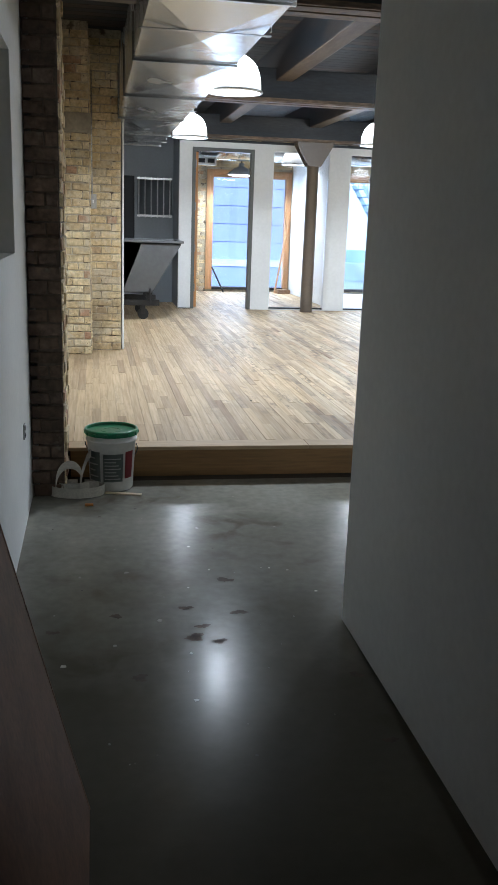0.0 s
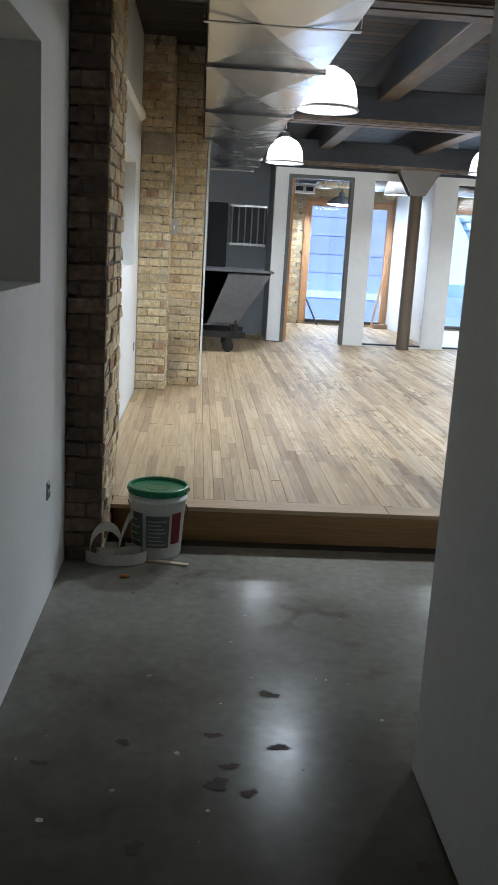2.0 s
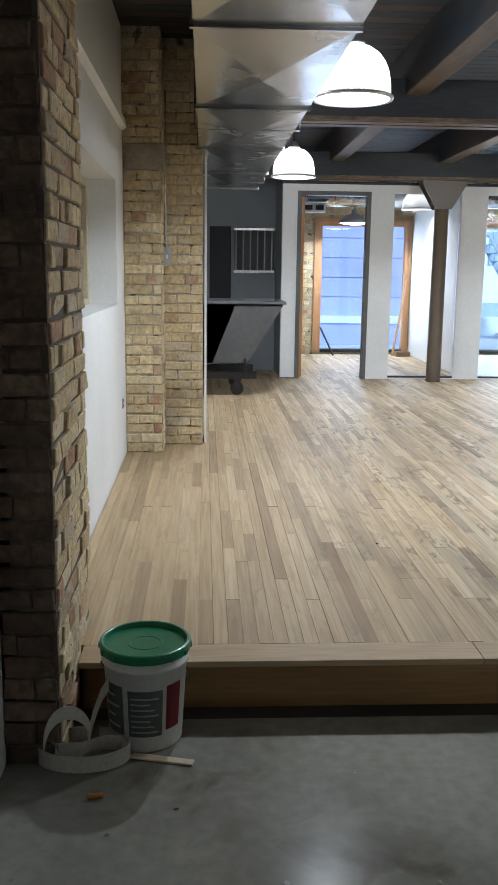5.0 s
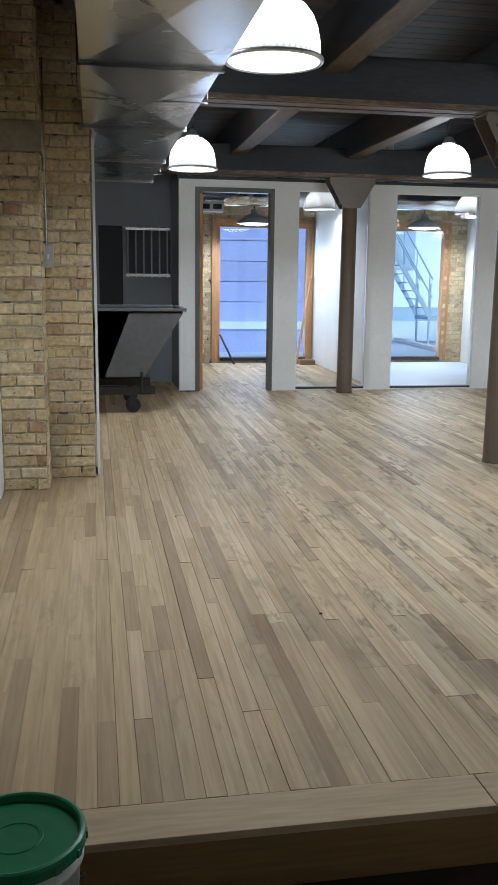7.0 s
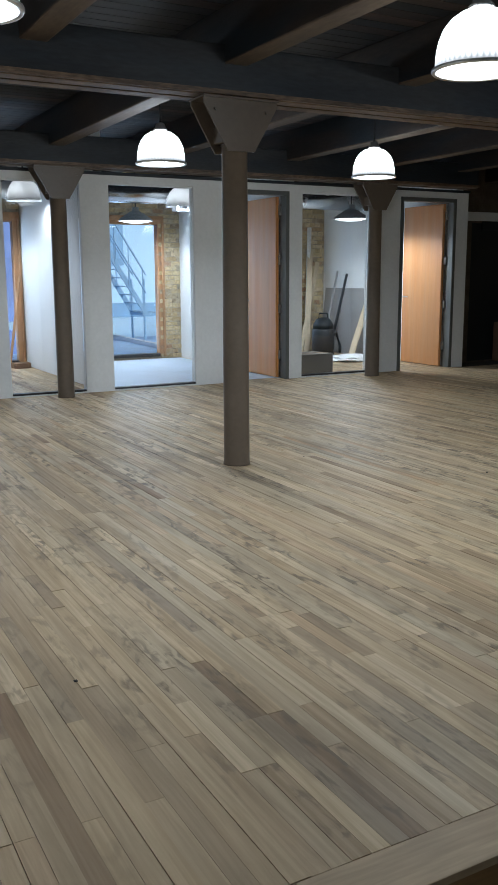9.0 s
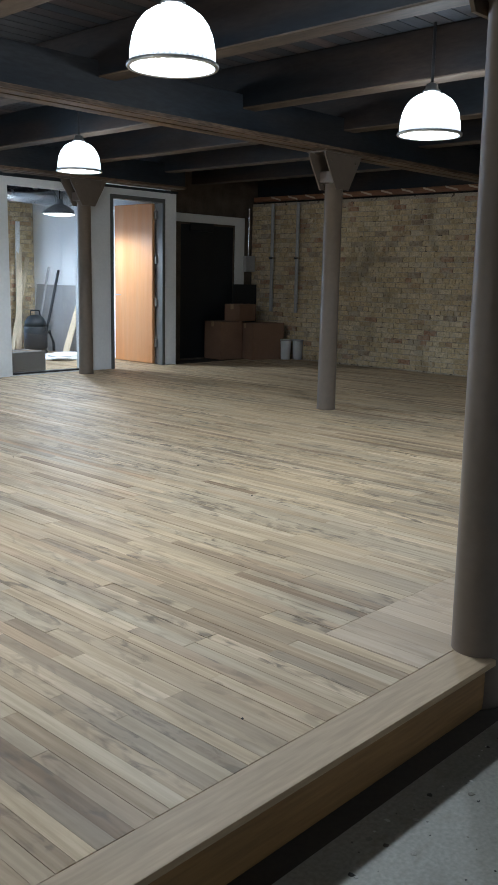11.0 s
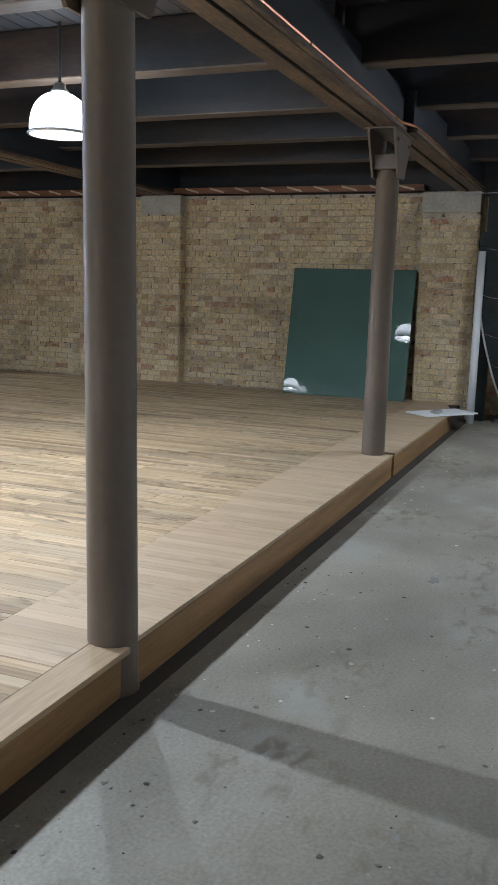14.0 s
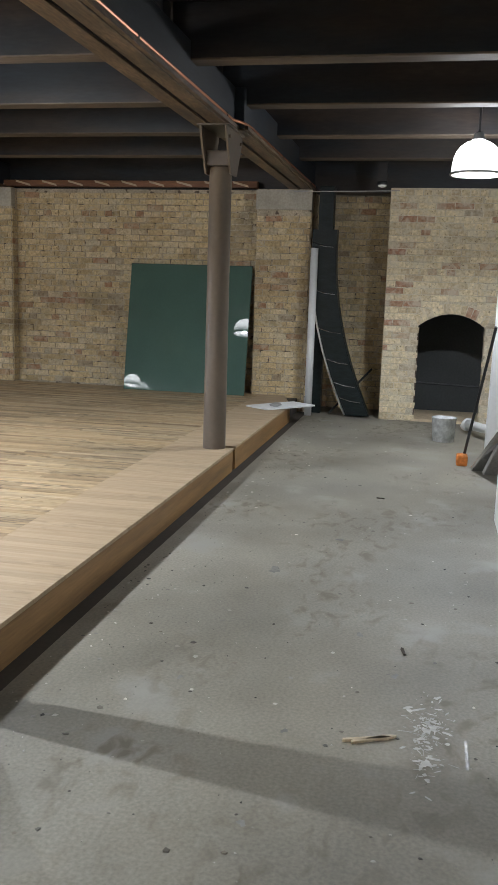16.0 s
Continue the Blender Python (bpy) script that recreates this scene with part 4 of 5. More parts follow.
def hopper():
    h = thing("tipping_hopper", "grey steel tipping waste hopper on castors", "hopper", (0, 0, 0))
    y0, y1 = 11.75, 12.75
    body = prism([(-0.30, 1.22), (1.00, 1.22), (0.62, 0.56), (-0.05, 0.56)], "y", y0, y1)
    for f in [f for f in body.faces if f.normal.z > 0.9 or all(abs(v.co.z - 1.22) < 1e-4 for v in f.verts)]:
        body.faces.remove(f)
    bmesh.ops.solidify(body, geom=body.faces[:], thickness=0.012)
    part("bin", body, M_HOPPER, h)
    part("side_plate", prism([(0.47, 1.20), (0.995, 1.20), (0.615, 0.57), (0.22, 0.57)], "y", y0 - 0.022, y0 - 0.008), M_HOPPER, h)
    for lo, hi, a, b in ((-0.32, 1.03, y0 - 0.035, y0 + 0.01), (-0.32, 1.03, y1 - 0.01, y1 + 0.035), (0.985, 1.035, y0 + 0.01, y1 - 0.01)):
        part("rim", box(lo, a, 1.215, hi, b, 1.245, 0.004), M_HOPPER, h)
    for y in (y0 + 0.12, y1 - 0.12):
        part("rail", box(-0.2, y - 0.04, 0.38, 0.72, y + 0.04, 0.46, 0.004), M_METALDARK, h)
        part("post", box(0.54, y - 0.035, 0.46, 0.62, y + 0.035, 0.70, 0.004), M_METALDARK, h)
        part("post", box(0.0, y - 0.035, 0.46, 0.08, y + 0.035, 0.60, 0.004), M_METALDARK, h)
        for x in (0.0, 0.50):
            c = part("castor", join(tube([(x, y - 0.025, PZ + 0.075), (x, y + 0.025, PZ + 0.075)], 0.075, 20)), M_BLACK, h, "black rubber castor")
            part("fork", join(box(x - 0.03, y - 0.04, PZ + 0.07, x + 0.03, y - 0.03, PZ + 0.19), box(x - 0.03, y + 0.03, PZ + 0.07, x + 0.03, y + 0.04, PZ + 0.19)), M_METALDARK, c)
    part("latch", tube([(0.58, y0 - 0.03, 0.42), (0.58, y0 - 0.03, 0.62)], 0.012), M_METALDARK, h)


hopper()

# ---- bucket, strap and bits by the step ----
M_PAIL = mat("white_pail_plastic", (0.62, 0.62, 0.58), 0.38, var=0.06, scale=6, fine=0.05)
M_LID = mat("green_lid_plastic", (0.004, 0.165, 0.066), 0.30, var=0.1, scale=8)
M_PRINT = mat("grey_green_print", (0.17, 0.20, 0.18), 0.5, var=0.1)
M_RED = mat("dark_red_print", (0.28, 0.035, 0.04), 0.5, var=0.1)
M_STRAP = mat("cream_webbing", (0.52, 0.49, 0.42), 0.7, var=0.08, scale=8, fine=0.12, fscale=90)


def patch_on(radius_at, a0, a1, z0, z1, out=0.0015, steps=8):
    bm = bmesh.new()
    rows = []
    for z in (z0, z1):
        r = radius_at(z) + out
        rows.append([bm.verts.new((r * math.cos(radians(a0 + (a1 - a0) * i / steps)), r * math.sin(radians(a0 + (a1 - a0) * i / steps)), z)) for i in range(steps + 1)])
    for i in range(steps):
        bm.faces.new((rows[0][i], rows[0][i + 1], rows[1][i + 1], rows[1][i]))
    bmesh.ops.solidify(bm, geom=bm.faces[:], thickness=0.001)
    return bm


def bucket():
    c = thing("plaster_bucket", "white plastic bucket with a green lid and a printed label", "bucket", (-0.062, 4.80, 0.0))
    rad = lambda z: 0.122 + 0.020 * z / 0.34
    part("pail", lathe([(0.118, 0.0), (0.122, 0.006), (0.139, 0.285), (0.147, 0.287), (0.147, 0.296), (0.140, 0.298), (0.142, 0.335)], 48), M_PAIL, c, smooth=True)
    lid = part("lid", lathe([(0.146, 0.322), (0.152, 0.322), (0.153, 0.345), (0.151, 0.352), (0.145, 0.354), (0.140, 0.352), (0.136, 0.337), (0.06, 0.3368), (0.058, 0.3385), (0.050, 0.3385), (0.048, 0.3368), (0.001, 0.3368)], 64), M_LID, c, "green snap-on lid")
    for k in range(14):
        a = 2 * math.pi * k / 14
        part("lid_tab", box(0.150, -0.008, 0.323, 0.156, 0.008, 0.340), M_LID, lid).rotation_euler = (0, 0, a)
    part("label_panel", patch_on(rad, -112, -62, 0.06, 0.225), M_PRINT, c, "grey-green printed panel")
    part("label_panel", patch_on(rad, -56, -30, 0.075, 0.235), M_RED, c, "dark red printed panel")
    part("label_panel", patch_on(rad, -160, -120, 0.06, 0.235), M_PRINT, c, "grey-green printed panel")
    for k in range(7):
        part("print_line", patch_on(rad, -108, -68 - (k * 7 % 3) * 6, 0.075 + k * 0.020, 0.081 + k * 0.020, 0.0032), M_PAIL, c, "pale line of print")
    for k in range(4):
        part("print_line", patch_on(rad, -156, -126 - (k % 2) * 8, 0.085 + k * 0.036, 0.093 + k * 0.036, 0.0032), M_PAIL, c, "pale line of print")
    part("bail", tube([(0.149 * math.cos(a), 0.149 * math.sin(a), 0.27 - 0.15 * math.sin((a - radians(-20)) / radians(200) * math.pi)) for a in [radians(-20 + 10 * k) for k in range(21)]], 0.003, 6), M_METALDARK, c, "thin wire handle")


bucket()


def ribbon(points, width, thick=0.003):
    """A webbing strap that stands on edge along a line of points."""
    bm = bmesh.new()
    pts = [Vector(p) for p in points]
    rows = []
    for i, p in enumerate(pts):
        d = (pts[min(i + 1, len(pts) - 1)] - pts[max(i - 1, 0)])
        out = Vector((d.y, -d.x, 0)).normalized() * thick / 2
        rows.append([bm.verts.new(q) for q in (p + out, p - out, p - out + Vector((0, 0, width)), p + out + Vector((0, 0, width)))])
    for a, b in zip(rows, rows[1:]):
        for k in range(4):
            bm.faces.new((a[k], a[(k + 1) % 4], b[(k + 1) % 4], b[k]))
    bm.faces.new(rows[0])
    bm.faces.new(rows[-1][::-1])
    return bm


strap = thing("webbing_strap", "coiled cream webbing strap lying beside the bucket", "strap", (-0.26, 4.66, 0.0))
loop = []
for k in range(33):
    a = radians(75 - 345 * k / 32)
    loop.append((0.150 * math.cos(a) + 0.005, 0.095 * math.sin(a), 0.002))
part("coil", ribbon(loop, 0.056), M_STRAP, strap)
arch = []
for k in range(21):
    a = math.pi * k / 20
    arch.append((-0.112 + 0.150 * (1 - math.cos(0.86 * a)) / 2, -0.075 + 0.045 * k / 20, 0.012 + 0.150 * math.sin(0.86 * a) ** 0.7))
part("arched_turn", ribbon(arch, 0.046), M_STRAP, strap)
part("loose_end", ribbon([(0.020, -0.01, 0.045), (0.035, 0.02, 0.11), (0.058, 0.05, 0.17), (0.085, 0.075, 0.205)], 0.045), M_STRAP, strap)
part("inner_turn", ribbon([(-0.125, -0.015, 0.03), (-0.08, -0.035, 0.02), (0.0, -0.015, 0.012), (0.07, 0.025, 0.012), (0.125, 0.03, 0.008), (0.145, 0.0, 0.004)], 0.052), M_STRAP, strap)
stick = tagged(new("paint_stick", mesh_of("paint_stick", box(-0.105, -0.015, 0, 0.105, 0.015, 0.007, 0.002), M_PINE)), "short pale wooden stirring stick on the concrete", "stick")
stick.matrix_world = pose(0.0, 4.635, 0.001, 0, 0, -14)
bit = tagged(new("wire_nut", mesh_of("wire_nut", tube([(-0.022, 0, 0.009), (0.0, 0, 0.009), (0.022, 0.003, 0.009)], 0.008, 8), mat("orange_plastic", (0.6, 0.22, 0.04), 0.4))), "small orange plastic connector on the concrete", "connector")
bit.location = (-0.19, 4.43, 0)

# ---- board leaning in the corridor ----
M_BROWNBOARD = mat("brown_stained_plywood", (0.185, 0.092, 0.055), 0.45, var=0.25, scale=1.5, fine=0.2, fscale=10, stretch=(1, 6, 6))
lb = thing("leaning_board", "dark brown plywood board leaning on the corridor wall", "board", (-0.185, 1.88, 0.0))
part("sheet", box(-0.009, -1.35, 0, 0.009, 0, 1.22, 0.002), M_BROWNBOARD, lb)
part("edge_band", box(-0.0105, -0.004, 0.001, 0.0105, 0.0025, 1.219), mat("pale_ply_edge", (0.30, 0.19, 0.12), 0.7), lb, "paler cut edge")
lb.matrix_world = pose(-0.185, 1.88, 0.004, 0, -14.2, 0)


# ---- small wall fittings ----
def wall_plate(at, turn, label, w=0.05, h=0.075):
    p = thing("outlet", label, "outlet", at, turn)
    part("plate", box(-w / 2, 0, -h / 2, w / 2, 0.008, h / 2, 0.003), M_GREYPLATE, p)
    for s in (-1, 1):
        part("socket", box(-0.017, 0.008, s * 0.018 - 0.010, 0.017, 0.0105, s * 0.018 + 0.010, 0.001), M_METALDARK, p)


M_GREYPLATE = mat("grey_plate", (0.40, 0.40, 0.39), 0.5, var=0.05)
wall_plate((CORR, 4.14, 0.49), -90, "grey wall outlet on the white corridor wall")
wall_plate((WEST, 8.33, 0.62), -90, "white wall outlet low on the plaster wall")
cond = thing("conduit", "thin steel conduit with a switch box on the brick piers", "conduit", (-0.165, 8.925, 0))
part("pipe", tube([(0, 0, 1.70), (0, 0, 2.88)], 0.010), M_GALV, cond)
sw = part("switch_box", box(-0.02, -0.045, 1.60, 0.045, 0.01, 1.74, 0.004), M_GREYPLATE, cond, "grey metal switch box")
part("switch", box(0.006, -0.052, 1.655, 0.018, -0.045, 1.685, 0.001), M_WHITE, sw)
strip = structure("trim_pier", box(0.132, 9.02, PZ, 0.150, 9.30, TOP), M_WHITE, "white corner strip at the brick pier", "trim")

# ---- east end ----
M_GREEN = mat("green_laminate", (0.085, 0.148, 0.122), 0.012, var=0.06, scale=2, fine=0.03)
gp = thing("green_panel", "glossy dark green panel leaning on the brick wall", "panel", (11.08, 6.48, PZ))
part("sheet", box(0, -0.84, 0, 0.02, 0.74, 1.60, 0.003), M_GREEN, gp)
part("edge", box(-0.001, -0.842, 1.600, 0.021, 0.742, 1.604), M_METALDARK, gp)
gp.matrix_world = pose(10.975, 6.50, PZ + 0.002, 0, 9.7, -1.3)

pv = thing("white_pipe", "tall white plastic pipe standing in the brick recess", "pipe", (10.98, 4.86, 0.0))
part("tube", lathe([(0.045, 0), (0.045, 2.0), (0.038, 2.0), (0.038, 1.9)], 20), M_WHITE, pv, smooth=True)

M_CHUTE = mat("black_wrapped_duct", (0.006, 0.011, 0.011), 0.42, var=0.4, scale=6, fine=0.3, fscale=30, bump=0.006, stretch=(1, 1, 4), spec=0.3)


def chute():
    c = thing("debris_chute", "black curved chute hanging down beside the pier", "chute", (0, 0, 0))
    bm = bmesh.new()
    rows = []
    for k in range(25):
        u = k / 24
        z = 2.22 - 2.20 * u
        y = 4.75 - 0.62 * max(0.0, u - 0.12) ** 1.9
        w = 0.145
        rows.append([bm.verts.new(p) for p in ((11.02, y - w, z), (11.02, y + w, z), (11.20, y + w, z + 0.01), (11.20, y - w, z + 0.01))])
    for a, b in zip(rows, rows[1:]):
        for i in range(4):
            bm.faces.new((a[i], a[(i + 1) % 4], b[(i + 1) % 4], b[i]))
    bm.faces.new(rows[0])
    bm.faces.new(rows[-1][::-1])
    part("trunk", bm, M_CHUTE, c)
    for k in (2, 8, 13, 17, 20, 22):
        u = k / 24
        z, y = 2.22 - 2.20 * u, 4.75 - 0.62 * max(0.0, u - 0.12) ** 1.9
        part("wrap_band", join(tube([(11.013, y + 0.14, z + 0.03), (11.012, y, z - 0.01), (11.013, y - 0.12, z - 0.02)], 0.006, 6)), M_GALV, c, "thin bright tie")
    side = [(11.01, 4.75 - 0.62 * max(0.0, k / 24 - 0.12) ** 1.9 + 0.15, 2.22 - 2.2 * k / 24) for k in range(8, 25)]
    part("edge_strip", tube(side, 0.012, 6), M_ALU, c, "bright metal edge")
    part("upper_duct", box(11.03, 4.66, 2.21, 11.22, 4.83, 2.72, 0.004), M_CHUTE, c)


chute()
plank_leaning("black post standing behind the white pipe", (11.30, 4.80, 0), (11.30, 4.80, 2.65), 0.14, 0.12, M_CHUTE, "steel_post")
plank_leaning("thin dark rod lying against the recess", (11.1, 4.62, 0.02), (11.6, 4.15, 0.55), 0.02, 0.02, M_METALDARK, "steel_rod")
sh = tagged(new("insulation_sheet", mesh_of("insulation_sheet", box(-0.36, -0.18, 0, 0.36, 0.18, 0.018, 0.002), M_WHITE)), "white sheet lying over the corner of the timber floor", "sheet")
sh.matrix_world = pose(10.12, 5.05, PZ + 0.006, 0, 0, -38)
crumpled("plaster_rubble", (10.05, 5.10, PZ + 0.022), (0.14, 0.06, 0.02), M_GREYBOARD, "bits of plaster on a white sheet", "rubble", 5)

tub = thing("clear_tub", "clear plastic tub with white residue on the concrete", "tub", (9.65, 3.25, 0))
part("tub_wall", lathe([(0.11, 0.0), (0.125, 0.24), (0.13, 0.245), (0.13, 0.25), (0.118, 0.25), (0.104, 0.012), (0.0, 0.012)], 28), mat("cloudy_plastic", (0.60, 0.62, 0.62), 0.25, var=0.3, scale=14), tub, smooth=True)
broom = thing("sponge_mop", "long-handled mop with an orange sponge head leaning on the wall", "mop", (8.35, 3.10, 0))
part("handle", tube([(0.05, -0.02, 0.09), (-0.55, -0.17, 1.25)], 0.013), M_METALDARK, broom)
part("sponge", box(-0.07, -0.05, 0.0, 0.07, 0.05, 0.10, 0.02), mat("orange_sponge", (0.62, 0.20, 0.045), 0.9, var=0.2, scale=20, bump=0.004), broom, "orange sponge block")
for k, (fx, tx, w, m, lab) in enumerate(((8.15, 7.55, 0.14, M_GALV, "galvanised channel leaning on the white wall"), (8.0, 7.45, 0.16, M_GREYBOARD, "grey board leaning on the white wall"), (7.8, 7.2, 0.1, M_WINWOOD, "brown timber offcut leaning on the white wall"))):
    plank_leaning(lab, (fx, 2.96 - 0.1 * k, 0.01), (tx - 0.2, 2.72 - 0.12 * k, 0.62 + 0.3 * k), w, 0.04, m)
elbow = thing("pvc_pipe", "white plastic pipe with an elbow lying by the oven", "pipe", (0, 0, 0))
part("tube", tube([(10.3, 2.98, 0.10), (9.9, 2.85, 0.12), (9.2, 2.6, 0.2)], 0.05, 16), M_WHITE, elbow, smooth=True)
part("elbow", tube([(10.36, 3.0, 0.055), (10.34, 2.99, 0.085), (10.28, 2.97, 0.115)], 0.062, 16), M_WHITE, elbow, smooth=True)
ws = thing("white_door_slab", "white door slab standing on edge beyond the wall end", "door", (8.6, 2.45, 0))
part("slab", box(-0.02, -0.45, 0, 0.02, 0.45, 2.03, 0.004), M_WHITE, ws)
part("lock_hole", tube([(-0.024, 0.38, 1.0), (0.024, 0.38, 1.0)], 0.027, 12), M_BLACK, ws)
ws.matrix_world = pose(9.3, 2.42, 0, 0, -2, 14)
det = thing("smoke_detector", "small white and dark round detector under the beam", "detector", (10.76, 4.09, 2.70))
part("base", lathe([(0.06, 0.0), (0.06, 0.03), (0.05, 0.04)], 20), M_BLACK, det)
part("dome", lathe([(0.02, -0.025), (0.045, -0.015), (0.055, 0.0)], 20), M_WHITE, det, smooth=True)
part("mount", box(-0.05, -0.05, 0.04, 0.05, 0.05, 0.56), M_BEAM, det)
cp = thing("copper_pipe", "copper pipe running along the girder", "pipe", (0, 0, 0))
part("tube", tube([(2.0, 5.018, 2.752), (7.2, 5.018, 2.752), (7.36, 4.96, 2.752), (7.5, 4.943, 2.752), (11.4, 4.943, 2.752)], 0.012, 8), mat("copper", (0.55, 0.24, 0.13), 0.35, 1.0), cp)
for x in (2.5, 5.0, 7.0, 9.0, 11.0):
    cy = 5.018 if x < 7.2 else 4.943
    part("clip", box(x - 0.01, cy - 0.013, 2.738, x + 0.01, cy + 0.015, 2.766), M_METALDARK, cp)
cb = thing("cable", "thin grey cable strung below the ceiling by the oven", "cable", (0, 0, 0))
part("wire", tube([(11.1, 5.15, 2.66), (10.9, 4.5, 2.645), (10.98, 3.9, 2.665)], 0.006, 6), M_GREYBOARD, cb)

# far corner fittings
for yy, lab in ((13.47, "pale conduit on the brick in the dark corner"), (12.93, "pale pipe on the brick in the dark corner")):
    c = thing("conduit", lab, "conduit", (11.30, yy, 0))
    part("pipe", tube([(0, 0, 0.95), (0, 0, 2.68)], 0.028), M_GREYPLATE, c)
    part("strap", box(-0.03, -0.04, 1.8, 0.06, 0.04, 1.83), M_GALV, c)
eb = thing("fuse_box", "grey electrical box with conduit on the corner wall", "electrical box", (11.25, 13.93, 1.72))
part("case", box(-0.11, -0.02, -0.13, 0.11, 0.068, 0.13, 0.006), M_GREYPLATE, eb)
part("door", box(-0.095, -0.028, -0.115, 0.095, -0.021, 0.115, 0.003), M_GREYPLATE, eb)
part("feed", tube([(0, 0.03, 0.13), (0, 0.03, 0.9)], 0.012), M_GALV, eb)
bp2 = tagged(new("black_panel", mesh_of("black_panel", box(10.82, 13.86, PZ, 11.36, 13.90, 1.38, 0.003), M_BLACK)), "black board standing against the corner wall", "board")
for k in range(2):
    b = thing("white_bucket", "small white bucket on the floor in the dark corner", "bucket", (11.14 + k * 0.16, 12.98 - k * 0.12, PZ), group="white buckets")
    part("pail", lathe([(0.075, 0.0), (0.085, 0.30), (0.09, 0.305), (0.09, 0.32), (0.0, 0.321)], 24), M_WHITE, b, smooth=True)
    part("rim", lathe([(0.088, 0.30), (0.094, 0.305), (0.094, 0.322), (0.088, 0.325)], 24, cap=False), M_GREYPLATE, b)

# scraps on the concrete
rng = random.Random(4)
chips = bmesh.new()
for k in range(1300):
    x, y = rng.uniform(1.4, 10.6), rng.uniform(3.05, 4.85)
    if rng.random() < 0.05:
        x, y = rng.uniform(-0.4, 0.78), rng.uniform(2.0, 4.8)
    elif rng.random() < 0.4:
        y = 4.86 - abs(rng.gauss(0, 0.22))
    s, t = 0.003 + 0.012 * rng.random() ** 3, rng.uniform(0, 3.1)
    h = rng.uniform(0.0008, 0.003)
    ring = [(s * rng.uniform(0.5, 1.2) * math.cos(t + 1.26 * i), s * rng.uniform(0.5, 1.2) * math.sin(t + 1.26 * i)) for i in range(5)]
    low = [chips.verts.new((x + a, y + b, 0.0004)) for a, b in ring]
    tip = [chips.verts.new((x + 0.7 * a, y + 0.7 * b, h)) for a, b in ring]
    chips.faces.new(tip)
    for i in range(5):
        chips.faces.new((low[i], low[(i + 1) % 5], tip[(i + 1) % 5], tip[i]))
ch = tagged(new("debris", mesh_of("debris", chips, mat("plaster_chips", (0.36, 0.34, 0.30), 0.9, rnd=0.95, tint=(0.10, 0.085, 0.065)))), "scattered plaster chips and grit on the concrete", "debris", kind="stuff")
for k, (sx, sy, st) in enumerate(((3.200, 3.562, -70), (3.205, 3.538, -61))):
    w = tagged(new("wood_splinter", mesh_of("wood_splinter", prism([(-0.085, -0.006), (0.07, -0.009), (0.085, 0.0), (0.06, 0.008), (-0.08, 0.006)], "z", 0.0, 0.009), M_PINE)), "splintered pale wood offcut on the concrete", "offcut")
    w.matrix_world = pose(sx, sy, 0.001, 0, 0, st)
rng = random.Random(8)
fl = bmesh.new()
for k in range(14):
    x, y, s = rng.uniform(0.0, 9.0), rng.uniform(5.2, 9.5), rng.uniform(0.002, 0.006)
    cuboid(fl, x - s, y - s, PZ + 0.002, x + s, y + s * 0.7, PZ + 0.006)
tagged(new("floor_litter", mesh_of("floor_litter", fl, mat("dark_litter", (0.03, 0.027, 0.024), 0.9))), "tiny dark bits lying on the floorboards", "debris", kind="stuff")


def stain(x, y, r, seed, material, label):
    rng = random.Random(seed)
    bm = bmesh.new()
    ph = [rng.uniform(0, 6.28) for _ in range(4)]
    ring = []
    for i in range(40):
        a = 2 * math.pi * i / 40
        k = r * (0.75 + 0.18 * math.sin(2 * a + ph[0]) + 0.14 * math.sin(3 * a + ph[1]) + 0.10 * math.sin(7 * a + ph[2]) + 0.06 * math.sin(13 * a + ph[3]))
        ring.append(bm.verts.new((x + k * math.cos(a), y + 0.7 * k * math.sin(a), 0.0015)))
    bm.faces.new(ring)
    tagged(new("floor_stain", mesh_of("floor_stain", bm, material)), label, "stain", "floor stains", "structure")


M_RUST = mat("rust_stain", (0.055, 0.034, 0.021), 0.8, var=0.3, scale=20)
M_WORNSHINE = mat("worn_shine_patch", (0.30, 0.295, 0.275), 0.22, var=0.2, scale=14)
for i, (x, y, r) in enumerate(((0.21, 2.84, 0.045), (0.25, 2.93, 0.03), (0.30, 2.80, 0.03), (0.41, 3.04, 0.035), (0.20, 3.10, 0.03), (-0.08, 3.05, 0.028), (-0.01, 2.56, 0.035), (-0.32, 2.93, 0.026), (0.73, 2.1, 0.025), (0.40, 3.37, 0.04), (0.74, 2.5, 0.03))):
    stain(x, y, r * 1.1, i, M_RUST, "small rusty brown stain on the concrete")
scuff = random.Random(15)
streaks = bmesh.new()
for i in range(230):
    a, d = scuff.uniform(0, 6.28), abs(scuff.gauss(0, 0.10))
    ox, oy = ((3.40, 3.36), (3.27, 3.37), (3.10, 3.36), (3.34, 3.34))[i % 4]
    cx, cy, lon, wid = ox + 0.9 * d * math.cos(a), oy + d * math.sin(a) * 0.42, 0.004 + 0.035 * scuff.random() ** 3, 0.001 + 0.010 * scuff.random() ** 3
    turn = a + scuff.uniform(-1.2, 1.2)
    ring = []
    for s in range(9):
        q = 2 * math.pi * s / 9
        px, py = lon * math.cos(q) * scuff.uniform(0.7, 1.1), wid * math.sin(q) * scuff.uniform(0.5, 1.4)
        ring.append(streaks.verts.new((cx + px * math.cos(turn) - py * math.sin(turn), cy + px * math.sin(turn) + py * math.cos(turn), 0.0014 + 0.000004 * i)))
    streaks.faces.new(ring)
